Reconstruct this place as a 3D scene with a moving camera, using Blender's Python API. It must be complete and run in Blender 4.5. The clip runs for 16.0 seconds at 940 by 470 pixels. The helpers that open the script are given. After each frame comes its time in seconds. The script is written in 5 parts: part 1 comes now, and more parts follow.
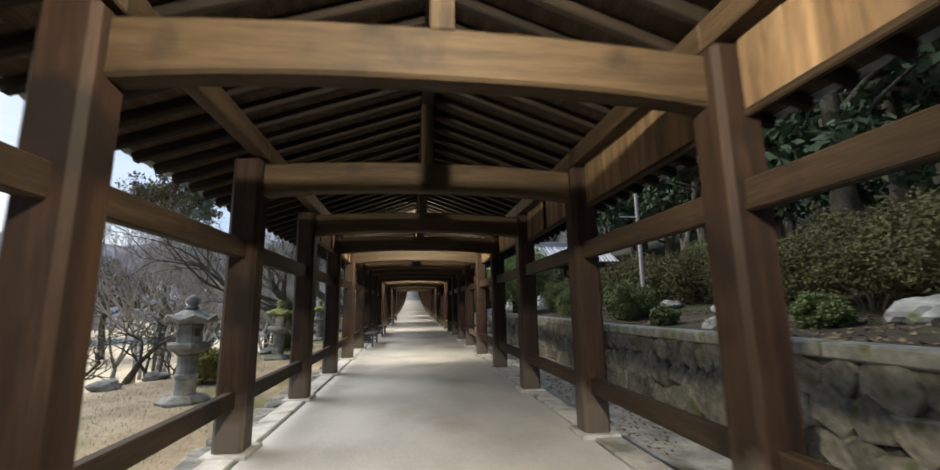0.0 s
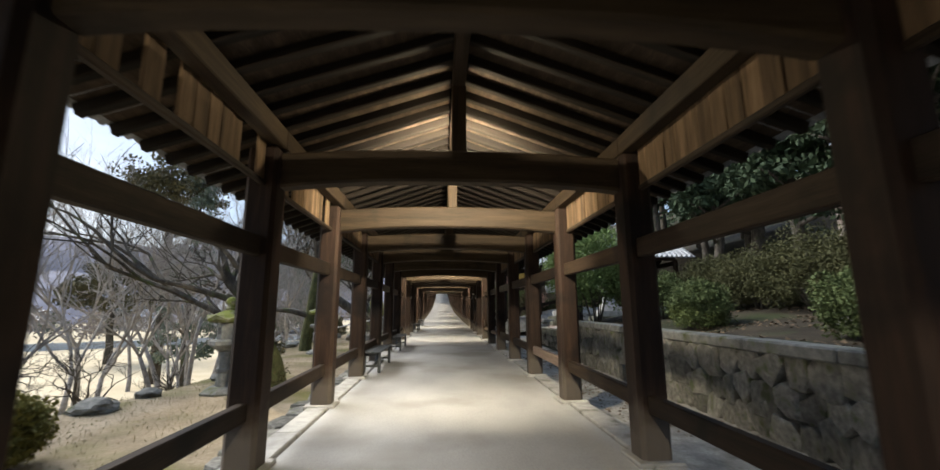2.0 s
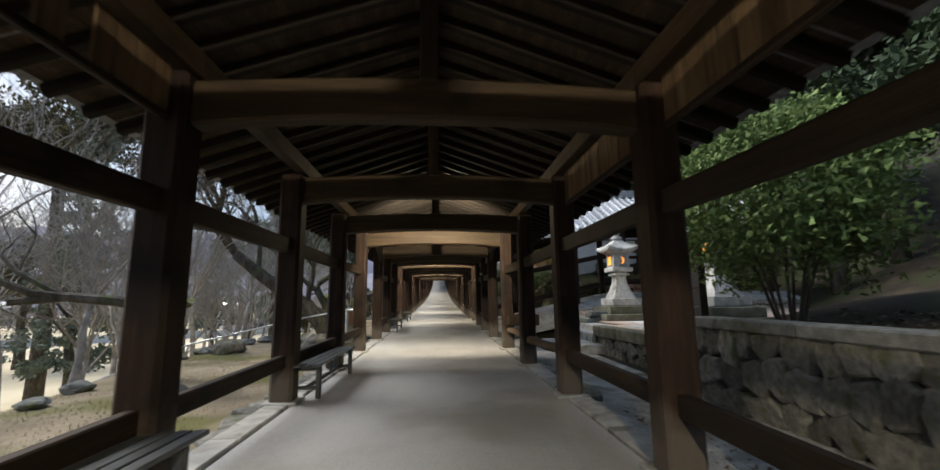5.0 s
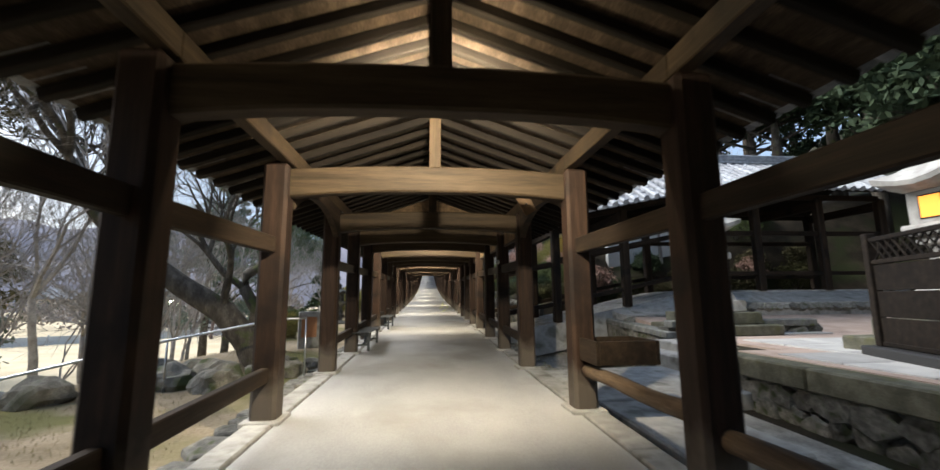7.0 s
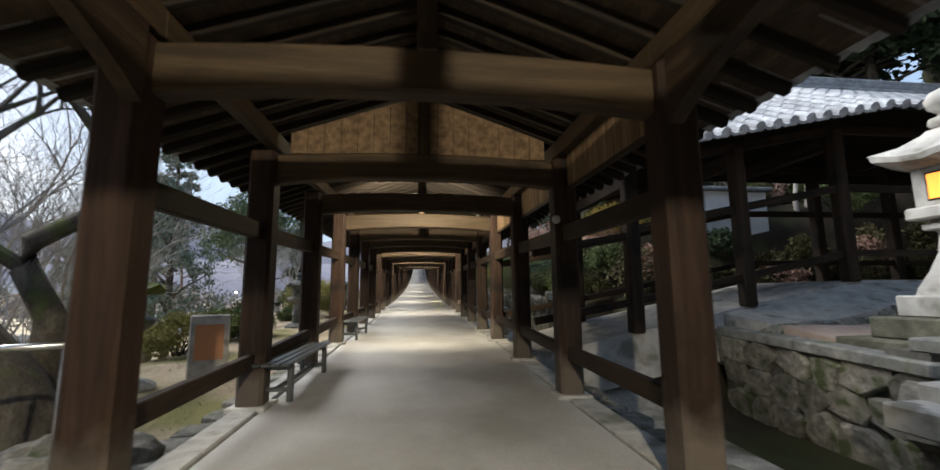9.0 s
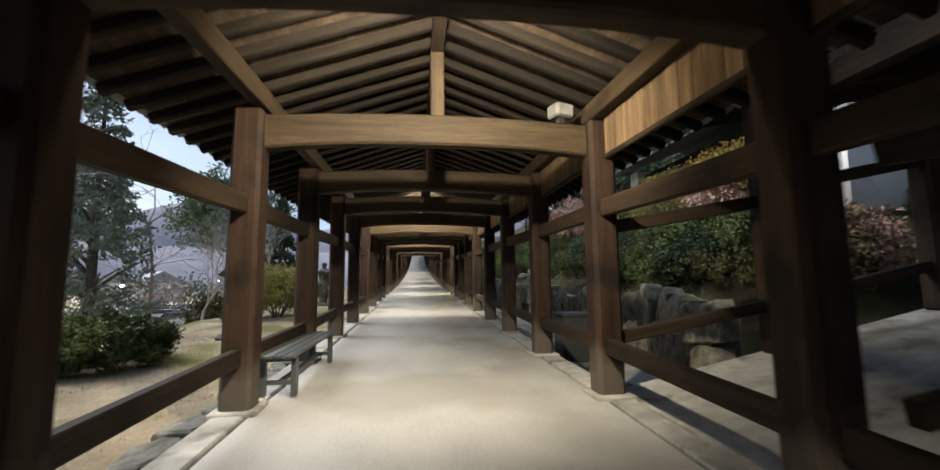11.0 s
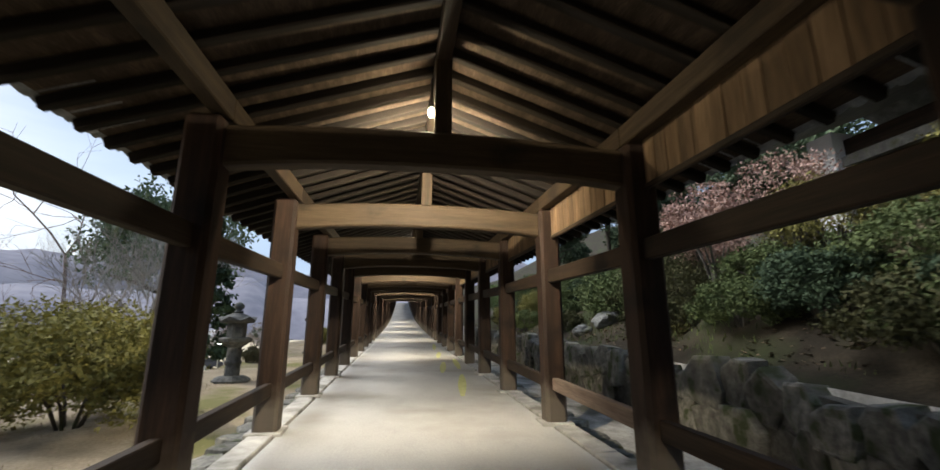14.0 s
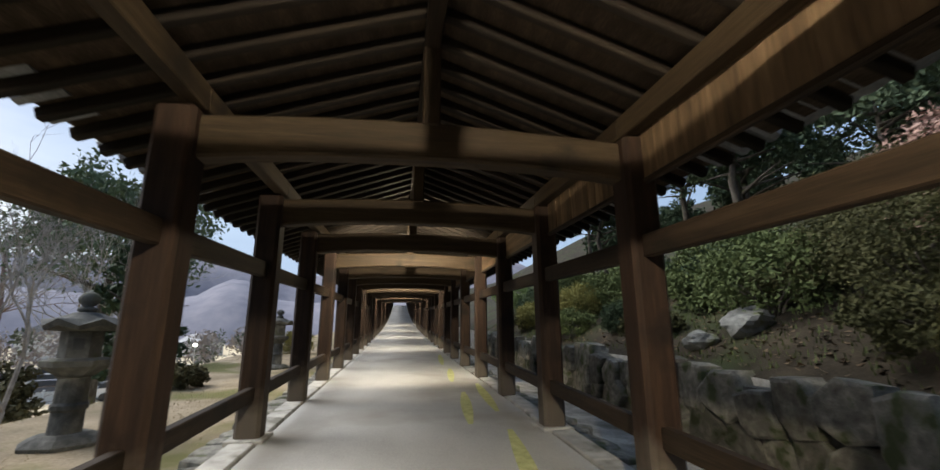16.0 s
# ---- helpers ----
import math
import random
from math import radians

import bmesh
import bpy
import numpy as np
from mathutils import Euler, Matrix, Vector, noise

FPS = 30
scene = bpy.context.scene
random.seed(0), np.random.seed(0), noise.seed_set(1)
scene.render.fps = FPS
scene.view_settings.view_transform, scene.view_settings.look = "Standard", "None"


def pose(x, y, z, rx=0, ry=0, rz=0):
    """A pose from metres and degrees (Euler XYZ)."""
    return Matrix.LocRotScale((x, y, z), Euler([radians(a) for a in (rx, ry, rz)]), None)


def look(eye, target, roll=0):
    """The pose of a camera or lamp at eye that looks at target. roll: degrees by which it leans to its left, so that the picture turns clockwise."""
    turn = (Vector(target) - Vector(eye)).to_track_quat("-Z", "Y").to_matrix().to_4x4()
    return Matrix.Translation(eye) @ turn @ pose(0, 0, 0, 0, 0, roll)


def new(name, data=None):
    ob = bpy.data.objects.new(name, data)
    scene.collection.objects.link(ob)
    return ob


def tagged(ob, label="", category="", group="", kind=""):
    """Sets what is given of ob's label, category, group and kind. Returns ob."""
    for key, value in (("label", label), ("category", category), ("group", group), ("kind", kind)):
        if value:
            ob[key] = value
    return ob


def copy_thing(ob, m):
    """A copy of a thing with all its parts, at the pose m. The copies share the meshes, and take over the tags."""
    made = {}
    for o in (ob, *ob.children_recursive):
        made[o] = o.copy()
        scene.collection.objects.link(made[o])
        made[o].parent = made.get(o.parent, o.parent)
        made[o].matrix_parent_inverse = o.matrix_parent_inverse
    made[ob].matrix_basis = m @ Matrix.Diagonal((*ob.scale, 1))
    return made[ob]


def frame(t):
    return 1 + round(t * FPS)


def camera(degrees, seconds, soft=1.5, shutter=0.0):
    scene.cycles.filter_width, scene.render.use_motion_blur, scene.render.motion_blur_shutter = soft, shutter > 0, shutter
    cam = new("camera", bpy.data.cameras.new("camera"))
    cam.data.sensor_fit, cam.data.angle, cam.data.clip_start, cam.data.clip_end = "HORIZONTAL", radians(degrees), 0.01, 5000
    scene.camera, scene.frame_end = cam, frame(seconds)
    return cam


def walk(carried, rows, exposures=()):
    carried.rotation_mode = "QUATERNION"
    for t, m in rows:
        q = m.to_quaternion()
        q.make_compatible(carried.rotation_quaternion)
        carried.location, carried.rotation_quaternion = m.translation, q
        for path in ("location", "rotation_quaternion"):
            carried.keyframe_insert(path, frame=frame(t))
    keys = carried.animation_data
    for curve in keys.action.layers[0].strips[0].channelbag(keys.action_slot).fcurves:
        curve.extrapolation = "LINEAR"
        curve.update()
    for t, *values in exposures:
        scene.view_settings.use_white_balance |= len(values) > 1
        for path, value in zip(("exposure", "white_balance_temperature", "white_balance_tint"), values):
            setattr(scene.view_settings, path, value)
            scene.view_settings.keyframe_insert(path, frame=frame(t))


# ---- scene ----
cam = camera(95.3, 16.0, soft=1.5, shutter=0.3)
PATH = [
    (0.0, -0.133, -2.153, 1.262, -7.56, 9.80, 0.90),
    (0.5, -0.196, -0.841, 1.258, -6.43, 9.77, 0.40),
    (1.0, -0.171, 0.475, 1.275, -4.48, 9.92, 0.37),
    (1.5, -0.157, 1.834, 1.281, -3.71, 10.12, 0.42),
    (2.0, -0.139, 3.095, 1.293, -3.77, 10.37, 0.31),
    (2.5, -0.062, 4.398, 1.293, -3.34, 10.39, 0.17),
    (3.0, -0.096, 5.728, 1.305, -3.71, 10.42, 0.45),
    (3.5, -0.118, 7.100, 1.323, -3.63, 10.20, -0.05),
    (4.0, 0.014, 8.444, 1.352, -3.44, 9.95, 0.07),
    (4.5, 0.107, 9.773, 1.295, -3.56, 9.38, 0.45),
    (7.0, -0.061, 16.434, 1.474, -5.58, 8.47, 0.56),
    (7.5, -0.101, 17.727, 1.426, -5.09, 8.34, 0.84),
    (8.0, -0.164, 18.994, 1.423, -5.63, 8.12, 0.70),
    (8.5, -0.065, 20.240, 1.467, -6.06, 7.80, 0.62),
    (9.0, -0.026, 21.521, 1.455, -6.77, 7.90, 0.52),
    (11.5, -0.224, 28.192, 1.647, -7.02, 6.19, 0.56),
    (12.0, -0.251, 29.501, 1.712, -6.83, 7.03, 0.22),
    (12.5, -0.291, 30.784, 1.680, -7.16, 9.64, 0.10),
    (13.0, -0.414, 32.105, 1.738, -7.88, 10.60, 0.50),
    (13.5, -0.347, 33.364, 1.778, -8.17, 12.11, 0.27),
    (14.0, -0.272, 34.656, 1.792, -9.01, 12.74, 0.08),
    (14.5, -0.283, 35.986, 1.835, -8.94, 12.41, 0.44),
    (15.0, -0.237, 37.243, 1.880, -8.46, 12.67, 0.15),
    (15.5, -0.264, 38.371, 1.874, -9.09, 13.36, 0.19),
    (16.0, -0.184, 39.566, 1.930, -9.27, 13.11, 0.29),
]
walk(cam, [(t, pose(x, y, z, 90 + p, r, w)) for t, x, y, z, w, p, r in PATH], exposures=[(0.0, 1.04), (1.6, 1.22), (3.2, 1.08), (4.5, 1.0), (7.2, 1.27), (8.2, 1.24), (9.0, 1.17), (11.5, 1.04), (12.5, 1.05), (14.2, 1.06), (16.0, 0.92)])

# ---- light ----
world = bpy.data.worlds.new("dusk_sky")
scene.world = world
world.use_nodes = True
wn = world.node_tree.nodes
sky = wn.new("ShaderNodeTexSky")
sky.sky_type = "NISHITA"
sky.sun_disc = False
sky.sun_elevation = radians(14)
sky.sun_rotation = radians(292)
sky.air_density, sky.dust_density, sky.ozone_density = 1.0, 2.0, 1.5
# a thin, broken overcast over the clear sky
wl = world.node_tree.links
wco = wn.new("ShaderNodeTexCoord")
wmap = wn.new("ShaderNodeMapping")
wmap.inputs["Scale"].default_value = (1.0, 1.0, 3.2)
cloud = wn.new("ShaderNodeTexNoise")
cloud.inputs["Scale"].default_value, cloud.inputs["Detail"].default_value = 2.2, 6
cover = wn.new("ShaderNodeMapRange")
cover.inputs[1].default_value, cover.inputs[2].default_value = 0.35, 0.7
cover.inputs[3].default_value, cover.inputs[4].default_value = 0.6, 0.95
veil = wn.new("ShaderNodeMix")
veil.data_type = "RGBA"
veil.inputs[7].default_value = (1.95, 2.55, 3.6, 1)
wl.new(wco.outputs["Generated"], wmap.inputs["Vector"])
wl.new(wmap.outputs[0], cloud.inputs["Vector"])
wl.new(cloud.outputs[0], cover.inputs[0])
wl.new(cover.outputs[0], veil.inputs[0])
wl.new(sky.outputs[0], veil.inputs[6])
wl.new(veil.outputs[2], wn["Background"].inputs[0])
wn["Background"].inputs[1].default_value = 0.125
sun = new("sun", bpy.data.lights.new("sun", "SUN"))
sun.data.energy, sun.data.angle, sun.data.color = 2.6, radians(40), (1.0, 0.98, 0.95)
sun.matrix_world = look((-30, 12, 34), (0, 0, 0))

# ---- the corridor's plan: bay lines and floor heights ----
BAY = [-0.12, 2.14, 4.54, 6.88, 9.25, 11.62, 13.95, 16.43, 18.94, 21.24, 24.05, 26.33, 28.6, 30.92, 33.17, 35.509, 37.801, 40.123, 42.531, 44.81, 47.076, 49.443, 51.887]
LEVEL = [0.0, 0.011, 0.015, 0.035, 0.075, 0.108, 0.151, 0.178, 0.191, 0.232, 0.264, 0.312, 0.386, 0.461, 0.492, 0.557, 0.601, 0.671, 0.746, 0.835, 0.918, 0.999, 1.076]
# eight unseen bays added behind the start, to keep sky light off the beams
for k in range(8):
    BAY.insert(0, BAY[0] - 2.3)
    LEVEL.insert(0, LEVEL[0])
K0 = 8                      # bay line 0 stands at this index
while BAY[-1] < 150:
    BAY.append(BAY[-1] + 2.35)
    d = BAY[-1] - 51.887
    LEVEL.append(1.076 + 0.034 * d + 0.00050 * d * d)


def level(y):
    return float(np.interp(y, BAY, LEVEL))


# ---- materials ----
def nodes_of(name):
    m = bpy.data.materials.new(name)
    m.use_nodes = True
    t = m.node_tree
    return m, t.nodes, t.links, t.nodes["Principled BSDF"]


def ramp(n, stops):
    r = n.new("ShaderNodeValToRGB")
    while len(r.color_ramp.elements) < len(stops):
        r.color_ramp.elements.new(0.5)
    for e, (p, c) in zip(r.color_ramp.elements, stops):
        e.position, e.color = p, (*c, 1)
    return r


def surface(name, dark, mid, light, scale=(1, 1, 1), size=6.0, fine=60.0, rough=0.8, bump=0.3, depth=0.01, tint=0.25, space="Object", stain=None, stain_at=0.6, stain_size=1.2):
    """A weathered surface: coarse and fine mottling, relief, a shade of its own for each piece."""
    m, n, l, b = nodes_of(name)
    co = n.new("ShaderNodeTexCoord")
    info = n.new("ShaderNodeObjectInfo")
    geo = n.new("ShaderNodeNewGeometry")
    add = n.new("ShaderNodeVectorMath")
    add.operation = "ADD"
    off = n.new("ShaderNodeVectorMath")
    off.operation = "SCALE"
    off.inputs[0].default_value = (13.7, 7.1, 5.3)
    l.new(info.outputs["Random"], off.inputs["Scale"])
    l.new(co.outputs["Object"] if space == "Object" else geo.outputs["Position"], add.inputs[0])
    if space == "Object":
        l.new(off.outputs[0], add.inputs[1])
    mp = n.new("ShaderNodeMapping")
    mp.inputs["Scale"].default_value = scale
    l.new(add.outputs[0], mp.inputs["Vector"])
    big = n.new("ShaderNodeTexNoise")
    big.inputs["Scale"].default_value, big.inputs["Detail"].default_value = size, 6
    small = n.new("ShaderNodeTexNoise")
    small.inputs["Scale"].default_value, small.inputs["Detail"].default_value = fine, 4
    l.new(mp.outputs[0], big.inputs["Vector"])
    l.new(mp.outputs[0], small.inputs["Vector"])
    mixf = n.new("ShaderNodeMix")
    mixf.inputs[0].default_value = 0.35
    l.new(big.outputs[0], mixf.inputs[2])
    l.new(small.outputs[0], mixf.inputs[3])
    r = ramp(n, [(0.35, dark), (0.5, mid), (0.65, light)])
    l.new(mixf.outputs[0], r.inputs[0])
    colour = r.outputs[0]
    if stain:
        st = n.new("ShaderNodeTexNoise")
        st.inputs["Scale"].default_value, st.inputs["Detail"].default_value = stain_size, 7
        l.new(add.outputs[0], st.inputs["Vector"])
        sr = ramp(n, [(stain_at, (0, 0, 0)), (stain_at + 0.12, (1, 1, 1))])
        l.new(st.outputs[0], sr.inputs[0])
        mx = n.new("ShaderNodeMix")
        mx.data_type = "RGBA"
        l.new(sr.outputs[0], mx.inputs[0])
        l.new(colour, mx.inputs[6])
        mx.inputs[7].default_value = (*stain, 1)
        colour = mx.outputs[2]
    hsv = n.new("ShaderNodeHueSaturation")
    val = n.new("ShaderNodeMapRange")
    val.inputs[3].default_value, val.inputs[4].default_value = 1 - tint, 1 + tint
    l.new(info.outputs["Random"], val.inputs[0])
    l.new(val.outputs[0], hsv.inputs["Value"])
    l.new(colour, hsv.inputs["Color"])
    l.new(hsv.outputs[0], b.inputs["Base Color"])
    b.inputs["Roughness"].default_value = rough
    b.inputs["Specular IOR Level"].default_value = 0.5 if rough < 0.6 else 0.2
    bp = n.new("ShaderNodeBump")
    bp.inputs["Strength"].default_value, bp.inputs["Distance"].default_value = bump, depth
    l.new(mixf.outputs[0], bp.inputs["Height"])
    l.new(bp.outputs[0], b.inputs["Normal"])
    return m


GRAIN = (1, 0.06, 1)
wood = surface("aged_timber", (0.0119, 0.0073, 0.0043), (0.0221, 0.0139, 0.0081), (0.0388, 0.0249, 0.0146), GRAIN, 14, 90, 0.72, 0.35, 0.006, 0.18, stain=(0.007, 0.0048, 0.0034), stain_at=0.58, stain_size=1.5)
beam_wood = surface("beam_timber", (0.0191, 0.0121, 0.0066), (0.0338, 0.0219, 0.0115), (0.0535, 0.0354, 0.0191), GRAIN, 14, 90, 0.72, 0.35, 0.006, 0.15, stain=(0.012, 0.008, 0.005), stain_at=0.58, stain_size=1.5)
wood_pale = surface("pale_timber", (0.0855, 0.0495, 0.0270), (0.1305, 0.0810, 0.0450), (0.1710, 0.1125, 0.0675), GRAIN, 10, 80, 0.75, 0.3, 0.005, 0.2)
rail_new = surface("new_rail_timber", (0.10, 0.072, 0.056), (0.15, 0.11, 0.086), (0.21, 0.157, 0.125), GRAIN, 10, 80, 0.75, 0.3, 0.004, 0.12)
log_wood = surface("log_timber", (0.07, 0.047, 0.03), (0.12, 0.082, 0.052), (0.18, 0.125, 0.082), (1, 0.1, 1), 9, 70, 0.75, 0.3, 0.004, 0.15)
wood_board = surface("board_timber", (0.0598, 0.0381, 0.0205), (0.1139, 0.0738, 0.0412), (0.1859, 0.1230, 0.0722), GRAIN, 12, 90, 0.8, 0.3, 0.005, 0.3)
# roof shade is put into the next two: deck and rafters below wall_board tone
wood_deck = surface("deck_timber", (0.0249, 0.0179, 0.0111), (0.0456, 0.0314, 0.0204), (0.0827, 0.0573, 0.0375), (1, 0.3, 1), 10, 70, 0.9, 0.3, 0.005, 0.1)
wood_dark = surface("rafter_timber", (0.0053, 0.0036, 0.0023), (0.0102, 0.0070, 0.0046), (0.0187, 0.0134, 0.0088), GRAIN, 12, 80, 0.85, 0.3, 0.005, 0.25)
bench_wood = surface("bench_paint", (0.03, 0.035, 0.037), (0.05, 0.055, 0.058), (0.085, 0.09, 0.09), GRAIN, 10, 80, 0.45, 0.25, 0.003, 0.15)
earth_floor = surface("tamped_floor", (0.3307, 0.3277, 0.3215), (0.3937, 0.3897, 0.3800), (0.4410, 0.4375, 0.4259), (1, 0.5, 1), 1.4, 55, 0.85, 0.15, 0.004, 0.0, "World", (0.30, 0.29, 0.265), 0.52, 0.5)
granite = surface("granite", (0.26, 0.25, 0.23), (0.36, 0.35, 0.325), (0.47, 0.455, 0.42), (1, 1, 1), 5, 110, 0.85, 0.3, 0.006, 0.12, stain=(0.17, 0.165, 0.14), stain_at=0.55, stain_size=2.5)
granite_old = surface("old_granite", (0.1020, 0.1020, 0.0935), (0.1700, 0.1700, 0.1573), (0.2635, 0.2635, 0.2380), (1, 1, 1), 7, 90, 0.9, 0.5, 0.012, 0.15, stain=(0.09, 0.10, 0.045), stain_at=0.56, stain_size=3.5)
wall_stone = surface("wall_stone", (0.1040, 0.1000, 0.0880), (0.1840, 0.1760, 0.1520), (0.2880, 0.2760, 0.2400), (1, 1, 1), 6, 70, 0.9, 0.6, 0.02, 0.35, stain=(0.10, 0.11, 0.06), stain_at=0.55, stain_size=3)
mortar = surface("dark_joint", (0.0570, 0.0570, 0.0513), (0.0950, 0.0912, 0.0798), (0.1520, 0.1444, 0.1254), (1, 1, 1), 8, 60, 0.95, 0.4, 0.02, 0.0)
# brown leaf litter, darkened further: the hedges' shade is in the colour
bank_soil = surface("shaded_leaf_litter", (0.014, 0.011, 0.007), (0.028, 0.022, 0.014), (0.052, 0.041, 0.027), (1, 1, 1), 1.6, 28, 0.95, 0.6, 0.03, 0.0, "World", (0.03, 0.036, 0.014), 0.5, 0.6)
gutter = surface("gutter_gravel", (0.2028, 0.1950, 0.1747), (0.3276, 0.3120, 0.2808), (0.4992, 0.4758, 0.4290), (1, 1, 1), 3.0, 30, 0.95, 0.7, 0.03, 0.0, "World", (0.10, 0.095, 0.07), 0.55, 0.9)
soil = surface("ground_soil", (0.1639, 0.1285, 0.0835), (0.2459, 0.1972, 0.1302), (0.3502, 0.2848, 0.2003), (1, 1, 1), 1.1, 25, 0.95, 0.5, 0.03, 0.0, "World", (0.125, 0.118, 0.042), 0.5, 0.5)
sand = surface("sandy_field", (0.46, 0.38, 0.25), (0.55, 0.46, 0.31), (0.62, 0.53, 0.37), (1, 1, 1), 0.3, 12, 0.95, 0.2, 0.01, 0.0, "World")
tile_mat = surface("roof_tile", (0.10, 0.105, 0.115), (0.17, 0.175, 0.19), (0.26, 0.27, 0.29), (1, 1, 1), 5, 50, 0.5, 0.25, 0.005, 0.25)
coping_stone = surface("mossy_coping", (0.06, 0.058, 0.043), (0.10, 0.098, 0.073), (0.16, 0.155, 0.118), (1, 1, 1), 5, 60, 0.95, 0.5, 0.012, 0.12, stain=(0.085, 0.085, 0.045), stain_at=0.55, stain_size=3)
backlit_granite = surface("backlit_granite", (0.05, 0.05, 0.047), (0.088, 0.087, 0.08), (0.15, 0.148, 0.136), (1, 1, 1), 7, 80, 0.9, 0.5, 0.012, 0.12, stain=(0.06, 0.062, 0.04), stain_at=0.57, stain_size=3.5)
lichen_cap = surface("mossy_stone", (0.10, 0.10, 0.06), (0.17, 0.17, 0.10), (0.27, 0.26, 0.19), (1, 1, 1), 5, 60, 0.95, 0.6, 0.015, 0.1, stain=(0.12, 0.14, 0.03), stain_at=0.42, stain_size=4)


def dusty_feet(m, height=0.42):
    """Pale dust and water wear at the foot of a post, along its own y."""
    n, l = m.node_tree.nodes, m.node_tree.links
    b = n["Principled BSDF"]
    source = b.inputs["Base Color"].links[0].from_socket
    co = n.new("ShaderNodeTexCoord")
    sep = n.new("ShaderNodeSeparateXYZ")
    l.new(co.outputs["Object"], sep.inputs[0])
    no = n.new("ShaderNodeTexNoise")
    no.inputs["Scale"].default_value = 6
    l.new(co.outputs["Object"], no.inputs["Vector"])
    wob = n.new("ShaderNodeMath")
    wob.operation = "MULTIPLY_ADD"
    wob.inputs[1].default_value = -0.5
    l.new(no.outputs[0], wob.inputs[0])
    l.new(sep.outputs["Y"], wob.inputs[2])
    r = n.new("ShaderNodeMapRange")
    r.inputs[1].default_value, r.inputs[2].default_value = height - 0.45, height - 0.1
    r.inputs[3].default_value, r.inputs[4].default_value = 0.55, 0.0
    l.new(wob.outputs[0], r.inputs[0])
    mx = n.new("ShaderNodeMix")
    mx.data_type = "RGBA"
    l.new(r.outputs[0], mx.inputs[0])
    l.new(source, mx.inputs[6])
    mx.inputs[7].default_value = (0.15, 0.128, 0.104, 1)
    l.new(mx.outputs[2], b.inputs["Base Color"])
    return m


post_wood = dusty_feet(surface("post_timber", (0.0106, 0.0054, 0.0033), (0.0199, 0.0104, 0.0063), (0.0351, 0.0191, 0.0116), GRAIN, 14, 90, 0.72, 0.35, 0.006, 0.18, stain=(0.0065, 0.0036, 0.0026), stain_at=0.58, stain_size=1.5))


# ---- building helpers ----
def mesh_from(bm, name, material, smooth=False):
    me = bpy.data.meshes.new(name)
    bm.to_mesh(me)
    bm.free()
    me.materials.append(material)
    if smooth:
        me.polygons.foreach_set("use_smooth", [True] * len(me.polygons))
    return me


def part(name, bm, material, parent=None, label="", m=None, smooth=False):
    """Links a bmesh, or a mesh that is shared, as one object under a thing or a part."""
    me = mesh_from(bm, name, material, smooth) if isinstance(bm, bmesh.types.BMesh) else bm
    ob = new(name, me)
    ob.parent = parent
    if m is not None:
        ob.matrix_basis = m
    return tagged(ob, label) if label else ob


def thing(name, label, category, group="", kind="", m=None):
    ob = new(name)
    ob.empty_display_size = 0.1
    if m is not None:
        ob.matrix_basis = m
    return tagged(ob, label, category, group, kind)


def box(bm, x0, x1, y0, y1, z0, z1, bevel=0.0):
    made = bmesh.ops.create_cube(bm, size=1)["verts"]
    for v in made:
        v.co = Vector((x0 if v.co.x < 0 else x1, y0 if v.co.y < 0 else y1, z0 if v.co.z < 0 else z1))
    if bevel:
        edges = list({e for v in made for e in v.link_edges})
        bmesh.ops.bevel(bm, geom=edges, offset=bevel, segments=1, affect="EDGES", profile=0.6)
    return bm


def ring_loft(bm, rings, close=True):
    """Skins a list of rings of points, each ring with the same count."""
    rows = [[bm.verts.new(p) for p in ring] for ring in rings]
    for a, b in zip(rows, rows[1:]):
        for i in range(len(a)):
            j = (i + 1) % len(a)
            bm.faces.new((a[i], a[j], b[j], b[i]))
    if close:
        bm.faces.new(rows[0][::-1])
        bm.faces.new(rows[-1])
    return bm


def lathe(bm, profile, sides=16, twist=0.0):
    rings = [[Vector((r * math.cos(2 * math.pi * i / sides + twist), r * math.sin(2 * math.pi * i / sides + twist), z)) for i in range(sides)] for r, z in profile]
    return ring_loft(bm, rings)


def tube(bm, pts, r, sides=8):
    rings = []
    for i, p in enumerate(pts):
        a, b = Vector(pts[max(0, i - 1)]), Vector(pts[min(len(pts) - 1, i + 1)])
        d = (b - a).normalized()
        u = d.cross(Vector((0.31, 0.2, 0.93))).normalized()
        v = d.cross(u)
        rr = r[i] if isinstance(r, (list, tuple)) else r
        rings.append([Vector(p) + rr * (math.cos(2 * math.pi * q / sides) * u + math.sin(2 * math.pi * q / sides) * v) for q in range(sides)])
    return ring_loft(bm, rings)


BARS = {}


def bar_mesh(w, h, length, material, bevel=0.01):
    key = (round(w, 3), round(h, 3), round(length, 2), material.name)
    if key not in BARS:
        bm = box(bmesh.new(), -w / 2, w / 2, 0, round(length, 2), -h / 2, h / 2, min(bevel, w / 5, h / 5))
        BARS[key] = mesh_from(bm, "bar", material)
    return BARS[key]


def along(p, q, roll=0.0):
    """A pose at p whose y axis runs to q and whose z axis is as upright as can be."""
    d = (Vector(q) - Vector(p)).normalized()
    up = Vector((0, 0, 1)) if abs(d.z) < 0.95 else Vector((0, -1, 0))
    x = d.cross(up).normalized()
    z = x.cross(d)
    return Matrix.Translation(p) @ Matrix((x, d, z)).transposed().to_4x4() @ pose(0, 0, 0, 0, roll, 0)


def bar(name, p, q, w, h, material, parent=None, label="", bevel=0.01, roll=0.0):
    return part(name, bar_mesh(w, h, (Vector(q) - Vector(p)).length, material, bevel), material, parent, label, along(p, q, roll))


